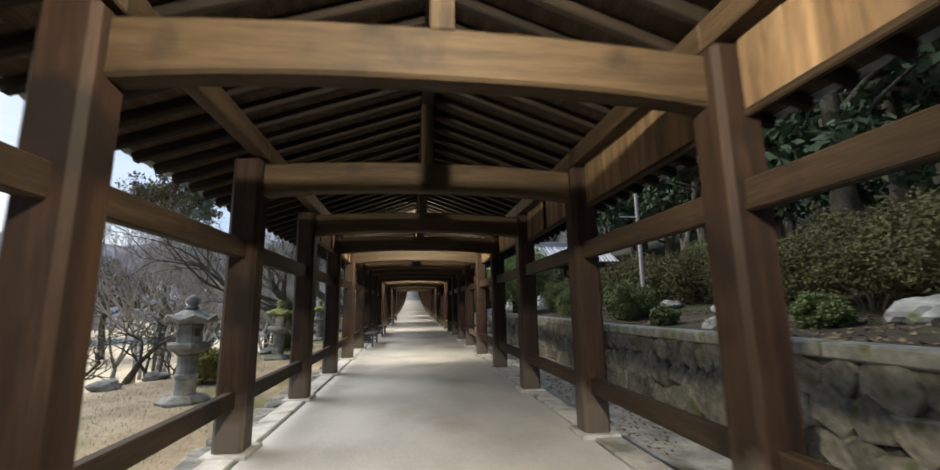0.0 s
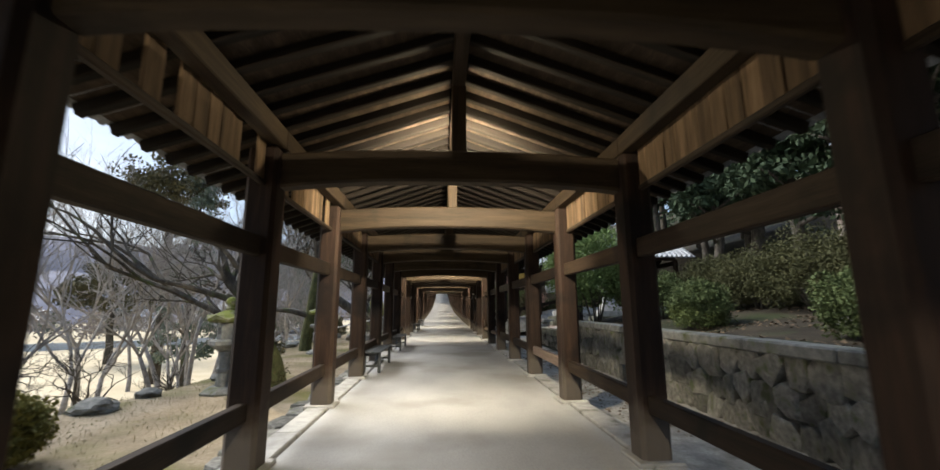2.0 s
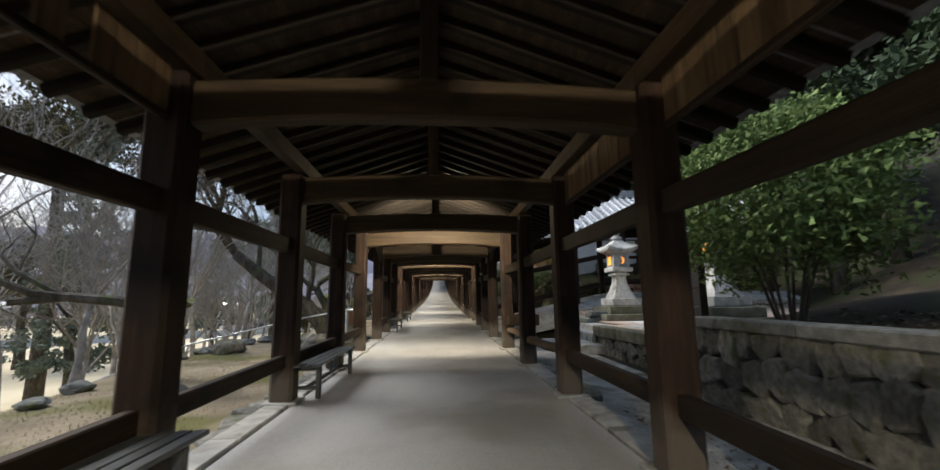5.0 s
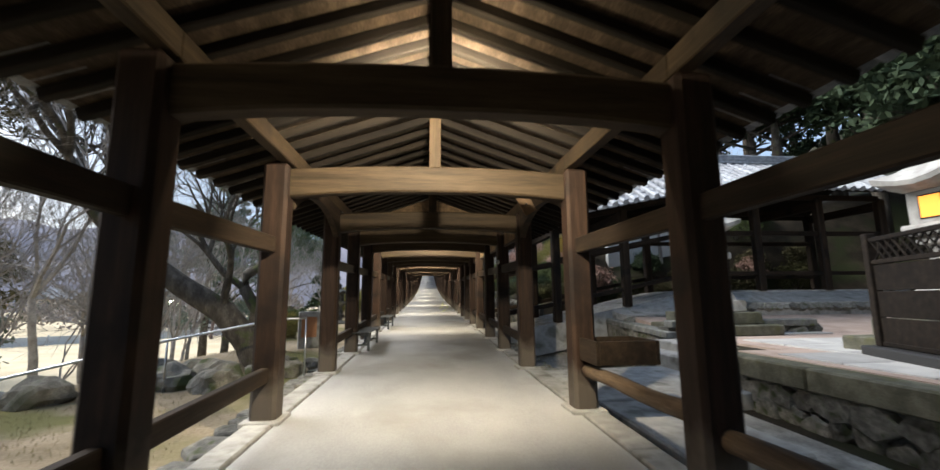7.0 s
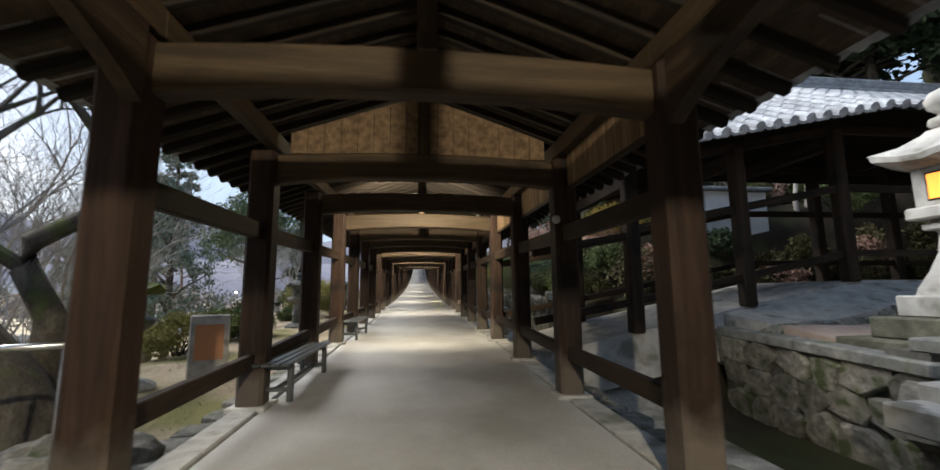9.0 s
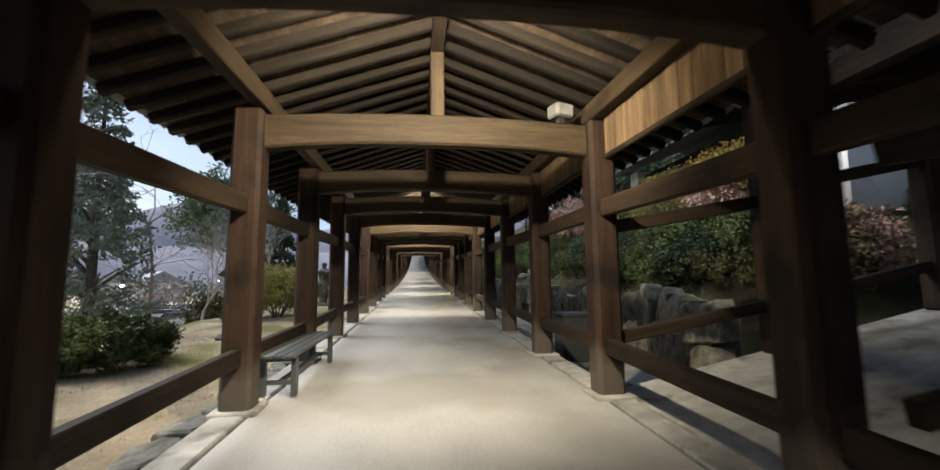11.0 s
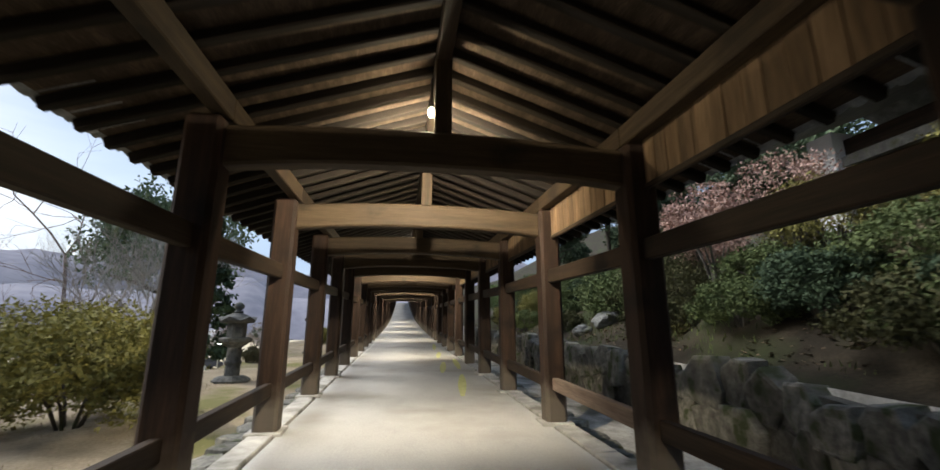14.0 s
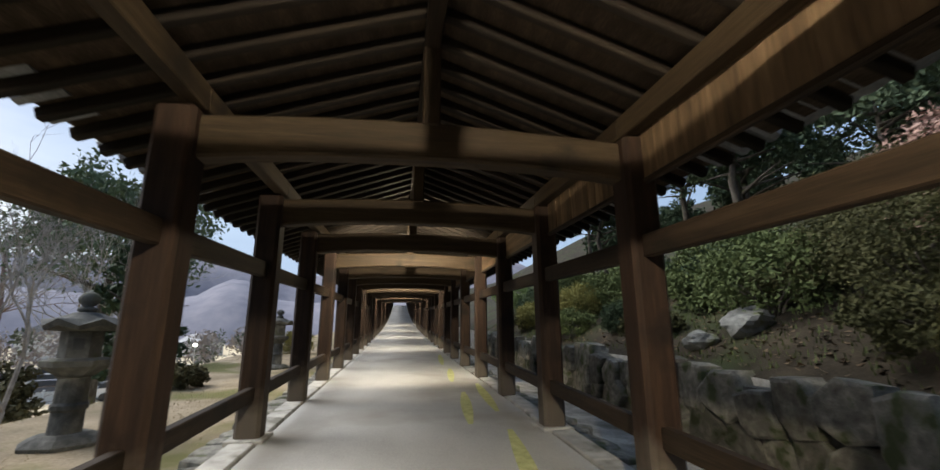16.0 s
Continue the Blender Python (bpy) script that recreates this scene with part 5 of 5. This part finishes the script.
for i in range(7):
    x, y = 11.5 + 3.4 * (i % 2) + wood_rnd.uniform(-1, 1), 47.0 + 4.4 * (i // 2) + wood_rnd.uniform(-1.2, 1.2)
    copy_thing(firsts[i % 2], pose(x, y, gz(x, y) - 0.3, 0, 0, wood_rnd.uniform(0, 360)) @ Matrix.Scale(wood_rnd.uniform(0.4, 0.55), 4))
for i, (x, y, k) in enumerate(((12.5, 38.5, 0.8), (14.5, 36.2, 0.9), (16.5, 34.5, 1.0), (18.5, 32.0, 1.05), (17.0, 39.0, 1.1), (20.5, 35.5, 1.2), (19.5, 28.5, 1.05), (21.5, 31.5, 1.15))):
    copy_thing(firsts[i % 2], pose(x, y, gz(x, y) - 0.2, 0, 0, wood_rnd.uniform(0, 360)) @ Matrix.Scale(k, 4))
for i, (x, y, h) in enumerate(((6.6, 46.8, 2.6), (7.6, 49.8, 2.9), (6.9, 53.5, 2.4), (8.6, 58.0, 3.0))):
    leafy_tree("broadleaf_tree", "slender evergreen tree on the boulder bank", x, y, gz(x, y), h - 0.4, (1.5, 1.6, 1.0), 0.07, leaf_dark, 400 + i, 150, 45, 0.09)
for i, (x, y) in enumerate(((9.8, 46.4), (8.3, 48.6), (11.2, 45.0))):
    leafy_tree("broadleaf_tree", "spreading evergreen tree leaning over the boulder bank", x, y, gz(x, y), 1.8, (2.0, 2.0, 1.4), 0.08, leaf_mid, 460 + i, 150, 45, 0.11)
pale_bark = surface("pale_bark", (0.20, 0.165, 0.14), (0.32, 0.265, 0.23), (0.44, 0.38, 0.33), (1, 1, 0.3), 6, 50, 0.95, 0.5, 0.02, 0.15)
for i, (x, y, h) in enumerate(((17.5, 16.2, 8.5), (20.5, 20.5, 9.0), (18.0, 20.0, 7.5), (22.0, 18.2, 9.5), (16.2, 19.0, 7.0))):
    pale = leafy_tree("broadleaf_tree", "tall pale trunked evergreen on the wooded hillside", x, y, gz(x, y), h, (2.4, 2.4, 2.0), 0.14, leaf_dark, 440 + i, 150, 50, 0.24)
    for child in pale.children:
        if child.name.startswith("trunk"):
            child.data.materials[0] = pale_bark
for i, (x, y) in enumerate(((10.2, 8.6), (11.3, 10.4), (12.0, 7.6), (10.6, 13.8))):
    bare_tree("slim dark trunked tree on the garden bank", x, y, gz(x, y), (0.05, 0, 1), 5.0, 0.15, 3, 55 + i, 0.6, 0.02, bark, bark)
for i, (x, y) in enumerate(((9.5, 33.2), (12.5, 33.8), (10.8, 35.5), (12.0, 30.5 + 3.2))):
    bare_tree("bare brown shrub tree behind the side corridor", x, y, gz(x, y), (0, 0, 1), 1.4, 0.07, 4, 61 + i, 0.8, 0.0, twig_grey, twig_grey)


# rocks
def rock(label, x, y, z, sx, sy, sz, seed, mat=None):
    bm = bmesh.new()
    bmesh.ops.create_icosphere(bm, subdivisions=3, radius=1)
    for v in bm.verts:
        n = noise.noise(v.co * 1.3 + Vector((seed * 7.1, 0, 0))) * 0.35 + noise.noise(v.co * 3.1 + Vector((0, seed * 3.3, 0))) * 0.16
        v.co *= 1 + n
        v.co = Vector((round(v.co.x * 5) / 5 * 0.35 + v.co.x * 0.65, v.co.y, round(v.co.z * 4) / 4 * 0.4 + v.co.z * 0.6))
        v.co = Vector((v.co.x * sx, v.co.y * sy, v.co.z * sz))
    ob = part("rock", bm, mat or granite_old, m=pose(x, y, z, 0, 0, seed * 40))
    return tagged(ob, label, "rock", "garden rocks")


rr = random.Random(9)
for i, (x, y, s_) in enumerate(((-3.35, 24.0, 0.42), (-3.95, 24.9, 0.4), (-4.5, 25.3, 0.35), (-5.6, 23.4, 0.4), (-2.65, 25.05, 0.3), (-3.05, 24.75, 0.34), (-3.65, 24.45, 0.36), (-2.35, 25.5, 0.26), (-4.25, 24.2, 0.38), (-2.9, 25.5, 0.33))):
    rock("rough dark grey garden rock beside the handrail", x, y, gz(x, y) + s_ * 0.2, s_, s_ * 0.9, s_ * 0.75, i + 1, bank_rock)
for i in range(16):
    y = 4.0 + 1.5 * i + rr.uniform(-0.4, 0.4)
    x = -5.5 - 0.6 * math.sin(y * 0.35) + rr.uniform(-0.2, 0.2)
    s_ = rr.uniform(0.12, 0.24)
    rock("low grey rock along the lawn edge", x, y, gz(x, y) + 0.05, s_ * 1.4, s_ * 1.4, s_ * 0.7, 10 + i)
for i in range(14):
    x, y = 4.7 + rr.uniform(-0.2, 2.4), rr.choice((rr.uniform(1, 16), rr.uniform(45, 56)))
    s_ = rr.uniform(0.15, 0.4)
    rock("pale rock on the planted bank", x, y, gz(x, y) + 0.05, s_, s_, s_ * 0.6, 40 + i)

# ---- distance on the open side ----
# distance haze is put into the hill colour: a pale blue grey forest
hill_mat = surface("hazed_forest", (0.15, 0.15, 0.185), (0.21, 0.205, 0.24), (0.28, 0.265, 0.29), (1, 1, 1), 0.02, 0.12, 1.0, 0.0, 0.0, 0.0, "World")
for j, (dist, top, seed) in enumerate(((420, 104, 1), (300, 50, 5))):
    verts, faces = [], []
    n = 90
    for i in range(n + 1):
        a = radians(70 + 140 * i / n)
        h = top * (0.72 + 0.35 * noise.noise((i * 0.09 * (1 + j), seed, 0)) + 0.12 * noise.noise((i * 0.35, seed, 2)))
        for k, (dd, hh) in enumerate(((0, -0.1), (25, 0.45), (60, 0.8), (110, 1.0))):
            verts.append(((dist + dd) * math.cos(a), (dist + dd) * math.sin(a) + 20, h * hh + 1.5 * noise.noise((i, k, seed)) - 3))
    for i in range(n):
        for k in range(3):
            b = i * 4 + k
            faces.append((b, b + 4, b + 5, b + 1))
    me = bpy.data.meshes.new("backdrop")
    me.from_pydata(verts, [], faces)
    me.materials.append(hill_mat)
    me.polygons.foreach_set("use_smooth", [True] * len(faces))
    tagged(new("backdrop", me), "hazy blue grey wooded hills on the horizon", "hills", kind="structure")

fence = thing("boundary_fence", "pale grey panel fence along the sandy field", "fence", kind="structure")
fp = plain("pale_fence", (0.42, 0.46, 0.5), 0.6)
a, b = Vector((-62, 50, -3.0)), Vector((-18, 84, -3.0))
n = 22
for i in range(n):
    p, q = a.lerp(b, i / n), a.lerp(b, (i + 1) / n)
    bar("panel", p + Vector((0, 0, 0.5)), q + Vector((0, 0, 0.5)), 0.05, 0.9, fp, fence)
    bar("post", p, p + Vector((0, 0, 1.1)), 0.12, 0.12, fp, fence)


def house(x, y, w, d, h, turn, wall_col, seed):
    th = thing("house", "distant low house with pale walls and a dark tiled roof", "house", "town houses", m=pose(x, y, -3.0, 0, 0, turn))
    part("wall", box(bmesh.new(), -w / 2, w / 2, -d / 2, d / 2, 0, h), plain("house_wall", wall_col, 0.8), th)
    bm = bmesh.new()
    ring_loft(bm, [[Vector((w / 2 + 0.5, s_, h)), Vector((0, s_, h + w * 0.28)), Vector((-w / 2 - 0.5, s_, h))] for s_ in (-d / 2 - 0.5, d / 2 + 0.5)])
    part("roof", bm, tile_mat, th)
    for i in range(3):
        part("window", box(bmesh.new(), -w / 2 + w * (i + 0.6) / 4, -w / 2 + w * (i + 1.2) / 4, -d / 2 - 0.06, -d / 2 - 0.02, h * 0.35, h * 0.7), black_metal, th)


for i in range(13):
    t = i / 12
    house(-150 + 90 * t + 9 * math.sin(i * 2.2), 105 + 62 * t + 9 * math.cos(i * 3), 8 + 2 * (i % 3), 7, 3.2 + (i % 2) * 2.2, 40 + 17 * i, ((0.5, 0.5, 0.48), (0.42, 0.36, 0.30), (0.55, 0.56, 0.58))[i % 3], i)


def car(x, y, z, turn, paint):
    th = thing("parked_car", "small parked car in the lot below the lawn", "car", "parked cars", m=pose(x, y, z, 0, 0, turn))
    bm = bmesh.new()
    prof = [(-2.0, 0.35), (-2.05, 0.75), (-1.85, 0.95), (-1.1, 1.0), (-0.7, 1.0), (0.9, 1.0), (1.3, 0.9), (2.0, 0.78), (2.08, 0.5), (2.0, 0.35)]
    ring_loft(bm, [[Vector((px, s_, pz)) for px, pz in prof] for s_ in (-0.82, 0.82)])
    part("body", bm, paint, th)
    bm = bmesh.new()
    ring_loft(bm, [[Vector((px, s_ * (0.78 if pz < 1.1 else 0.66), pz)) for px, pz in ((-1.75, 0.99), (-1.35, 1.45), (0.35, 1.47), (1.1, 0.99))] for s_ in (-1, 1)])
    part("cabin", bm, black_metal, th, "dark glazed cabin")
    part("roof", box(bmesh.new(), -1.3, 0.3, -0.64, 0.64, 1.45, 1.5, 0.02), paint, th)
    for sx in (-1.25, 1.3):
        for sy in (-0.83, 0.83):
            part("wheel", lathe(bmesh.new(), [(0.32, -0.09), (0.32, 0.09)], 14), black_metal, th, m=pose(sx, sy, 0.32, 90, 0, 0))
    return th


paints = [plain("white_paint", (0.7, 0.71, 0.73), 0.25), plain("silver_paint", (0.45, 0.46, 0.48), 0.3, 0.5), plain("dark_paint", (0.06, 0.065, 0.08), 0.25)]
masters = [car(-24.0, 86.0, -3.0, 20, p) for p in paints]
for i in range(21):
    m = masters[(i * 5 + i // 3) % 3]
    x, y = -24.0 - 2.9 * (i % 7) - (1.4 if i % 7 == 0 else 0), 86 + 6.5 * (i // 7) + 0.9 * (i % 7)
    if i < 3:
        masters[i].matrix_basis = pose(-22.0 - 3.0 * i, 80.5 + 0.6 * i, -3.0, 0, 0, 25)
    copy_thing(m, pose(x, y, -3.0, 0, 0, 20 + random.uniform(-3, 3)))

street_glow = glow("street_lamp_glow", (1.0, 0.95, 0.75), 40)
for x, y, h in ((-14.5, 74.0, 4.2), (-24.5, 66.0, 4.5), (-17.0, 47.0, 4.4), (-12.0, 66.0, 4.0), (-28.0, 92.0, 5)):
    th = thing("street_lamp", "slim lamp post with a small glowing head", "street lamp", "street lamps", m=pose(x, y, -3.0))
    part("pole", lathe(bmesh.new(), [(0.06, 0), (0.04, h)], 8), steel, th)
    part("lamp_head", lathe(bmesh.new(), [(0.05, h), (0.13, h + 0.06), (0.12, h + 0.16), (0.03, h + 0.2)], 10), street_glow, th, "glowing lamp head")
pole = thing("utility_pole", "grey pole with a bracket lamp on the garden bank", "pole", m=pose(5.95, 8.6, gz(5.95, 8.6)))
part("pole", lathe(bmesh.new(), [(0.06, 0), (0.045, 3.4)], 8), twig_grey, pole)
part("arm", bar_mesh(0.03, 0.03, 0.5, steel), steel, pole, m=pose(0, 0, 2.6, 0, 0, 90))

# dry shrubs behind the side corridor
dry = random.Random(17)
for i in range(26):
    x, y = 5.8 + 0.75 * (i % 13) + dry.uniform(-0.3, 0.3), (32.2 if i < 13 else 34.6) + dry.uniform(-0.25, 0.4)
    r = dry.uniform(0.55, 0.85)
    low_one = 7.0 < x < 10.8 and i < 13
    shrub("brown winter shrub on the slope behind the side corridor", x, y, gz(x, y), r, r * 0.7, r * (0.55 if low_one else 1.0), (leaf_olive, leaf_brown, leaf_olive, leaf_hedge)[i % 4], 0.05, 65, 36, 800 + i, 0.8)
# undergrowth of the shaded bank and hillside
under = random.Random(31)
for i in range(52):
    if i >= 34:
        x, y = under.uniform(5.3, 9.0), under.uniform(43, 62)
    elif i < 8:
        x, y = under.uniform(7.5, 12.5), under.uniform(-1, 16)
    elif i < 27:
        x, y = under.uniform(5.6, 8.5), under.uniform(44.5, 60)
    else:
        x, y = under.uniform(8.5, 14.5), under.uniform(32.6, 36)
    r = under.uniform(0.6, 1.2)
    shrub("dark leafy undergrowth on the shaded bank", x, y, gz(x, y), r, r * 1.2, r * 0.75, leaf_green if i % 3 else leaf_dark, 0.045, 70, 50, 500 + i, 0.6)

# yellow green streaks of light on the floor, laid as thin coloured strips
streak_mat = surface("yellow_light_streak", (0.34, 0.35, 0.16), (0.45, 0.46, 0.2), (0.55, 0.55, 0.27), (1, 1, 1), 8, 60, 0.8, 0.2, 0.003, 0.05)
floor_streaks = thing("floor_marking", "yellow green light streaks coloured onto the pale corridor floor", "floor marking", kind="structure")
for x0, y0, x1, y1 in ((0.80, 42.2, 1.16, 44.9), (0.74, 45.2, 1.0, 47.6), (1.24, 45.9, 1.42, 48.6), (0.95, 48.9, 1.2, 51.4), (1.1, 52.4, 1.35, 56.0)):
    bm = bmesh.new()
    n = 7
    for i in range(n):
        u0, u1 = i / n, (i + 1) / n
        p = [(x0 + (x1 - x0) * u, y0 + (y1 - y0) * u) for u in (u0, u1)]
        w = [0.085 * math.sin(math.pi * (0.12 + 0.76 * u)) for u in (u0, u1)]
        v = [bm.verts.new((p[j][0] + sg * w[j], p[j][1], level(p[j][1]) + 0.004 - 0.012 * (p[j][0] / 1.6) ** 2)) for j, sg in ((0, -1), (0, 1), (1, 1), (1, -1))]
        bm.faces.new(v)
    part("streak", bm, streak_mat, floor_streaks)

# ---- hall behind the hedge ----
hall = thing("hedge_hall", "white walled hall with a dark tiled eave behind the hedge", "building", m=pose(7.6, 36.2, 2.7))
plaster = surface("white_plaster", (0.6, 0.6, 0.58), (0.7, 0.7, 0.68), (0.76, 0.76, 0.74), (1, 1, 1), 2, 40, 0.9, 0.1, 0.004, 0.05)
part("wall", box(bmesh.new(), 0.25, 4.5, 0.0, 5.0, 0, 2.6), wood, hall, "dark timber wall")
part("corner_pier", box(bmesh.new(), 0.0, 0.5, 4.75, 5.25, 0, 2.75, 0.01), plaster, hall, "white plastered corner")
part("lintel", box(bmesh.new(), 0.12, 0.3, 0.0, 4.75, 2.05, 2.25, 0.01), granite_old, hall)
bm = bmesh.new()
ring_loft(bm, [[Vector((-0.8, y, 2.62)), Vector((2.4, y, 4.0)), Vector((5.4, y, 2.62)), Vector((2.4, y, 3.86))] for y in (-1.4, 5.9)])
part("roof", bm, tile_mat, hall)
y = -1.3
while y < 5.9:
    part("eave_tile", TILE, tile_mat, hall, m=along((-0.86, y, 2.64), (2.4, y, 4.05)))
    y += TILE_STEP

# ---- white wall beyond the side corridor ----
wall_white = thing("wall_white", "white plastered wall with a tiled top behind the side corridor", "wall", kind="structure")
part("plaster_face", box(bmesh.new(), 7.3, 10.6, 33.3, 33.55, 1.6, 4.5), plaster, wall_white)
part("wall_cap", box(bmesh.new(), 7.2, 10.7, 33.1, 33.75, 4.5, 4.62, 0.03), tile_mat, wall_white)

# far woods and hedgerows past the field
far_leaf = leaf_material("winter_woods", (0.16, 0.135, 0.125), (0.34, 0.30, 0.27))
far_green = leaf_material("far_evergreen", (0.05, 0.06, 0.045), (0.13, 0.14, 0.09))
frng = np.random.default_rng(5)
for mat, count, seed in ((far_leaf, 170, 1), (far_green, 60, 2)):
    cl = []
    for i in range(count):
        t, d = frng.random(), frng.uniform(0, 45)
        cl.append((-78 + 70 * t - 0.55 * d, 62 + 34 * t + 0.8 * d, -2.2 + frng.uniform(0, 4.2), frng.uniform(1.2, 2.6)))
    tagged(part("far_woods", foliage_mesh(cl, 60, 0.32, mat, seed, 0.7), mat), "grey brown winter woods beyond the field", "woods", kind="stuff")


# fallen leaves, grass and ground cover
def scatter(name, label, material, count, x0, x1, y0, y1, size, upright, seed, lift=0.0):
    """Single blades or leaves lying or standing on the ground."""
    rng = np.random.default_rng(seed)
    px = rng.uniform(x0, x1, count)
    py = rng.uniform(y0, y1, count)
    keep = np.array([noise.noise((a * 0.7, b * 0.7, seed)) for a, b in zip(px, py)]) > -0.12
    verts = []
    for a, b in zip(px[keep], py[keep]):
        z = ground_height(float(a), float(b)) + lift
        t, h = rng.uniform(0, 6.28), size * rng.uniform(0.6, 1.4)
        c, sn = math.cos(t), math.sin(t)
        w = h * (0.12 if upright else 0.45)
        up = h if upright else h * rng.uniform(0.1, 0.5)
        out = h * (0.35 if upright else 0.9)
        verts += [(a - sn * w, b + c * w, z), (a + sn * w, b - c * w, z), (a + c * out, b + sn * out, z + up)]
    me = bpy.data.meshes.new(name)
    me.from_pydata(verts, [], [(3 * i, 3 * i + 1, 3 * i + 2) for i in range(len(verts) // 3)])
    me.materials.append(material)
    tagged(new(name, me), label, "ground cover", kind="stuff")


dry_grass = leaf_material("dry_grass", (0.17, 0.14, 0.08), (0.34, 0.29, 0.17))
moss_grass = leaf_material("mossy_grass", (0.15, 0.135, 0.07), (0.29, 0.26, 0.135))
litter = leaf_material("fallen_leaf", (0.05, 0.034, 0.02), (0.20, 0.14, 0.085))
scatter("lawn_grass", "short dry winter grass on the lawn", dry_grass, 36000, -6.2, -2.5, 2.0, 60.0, 0.03, True, 1)
scatter("lawn_moss", "patches of mossy green grass on the lawn", moss_grass, 20000, -5.8, -2.5, 2.0, 40.0, 0.03, True, 2)
scatter("fallen_leaves", "brown fallen leaves on the planted bank", litter, 9000, 4.2, 8.5, 33.5, 62.0, 0.07, False, 3, 0.01)
scatter("fallen_leaves", "brown fallen leaves on the garden bank", litter, 6000, 4.3, 8.5, 0.0, 16.8, 0.06, False, 4, 0.01)
scatter("bank_ivy", "low dark ground cover on the planted bank", leaf_green, 14000, 4.2, 8.5, 33.5, 62.0, 0.085, True, 5)
scatter("gutter_leaves", "leaf litter in the gutter beside the kerb", litter, 2500, 2.3, 3.7, 2.0, 16.8, 0.05, False, 6, 0.01)
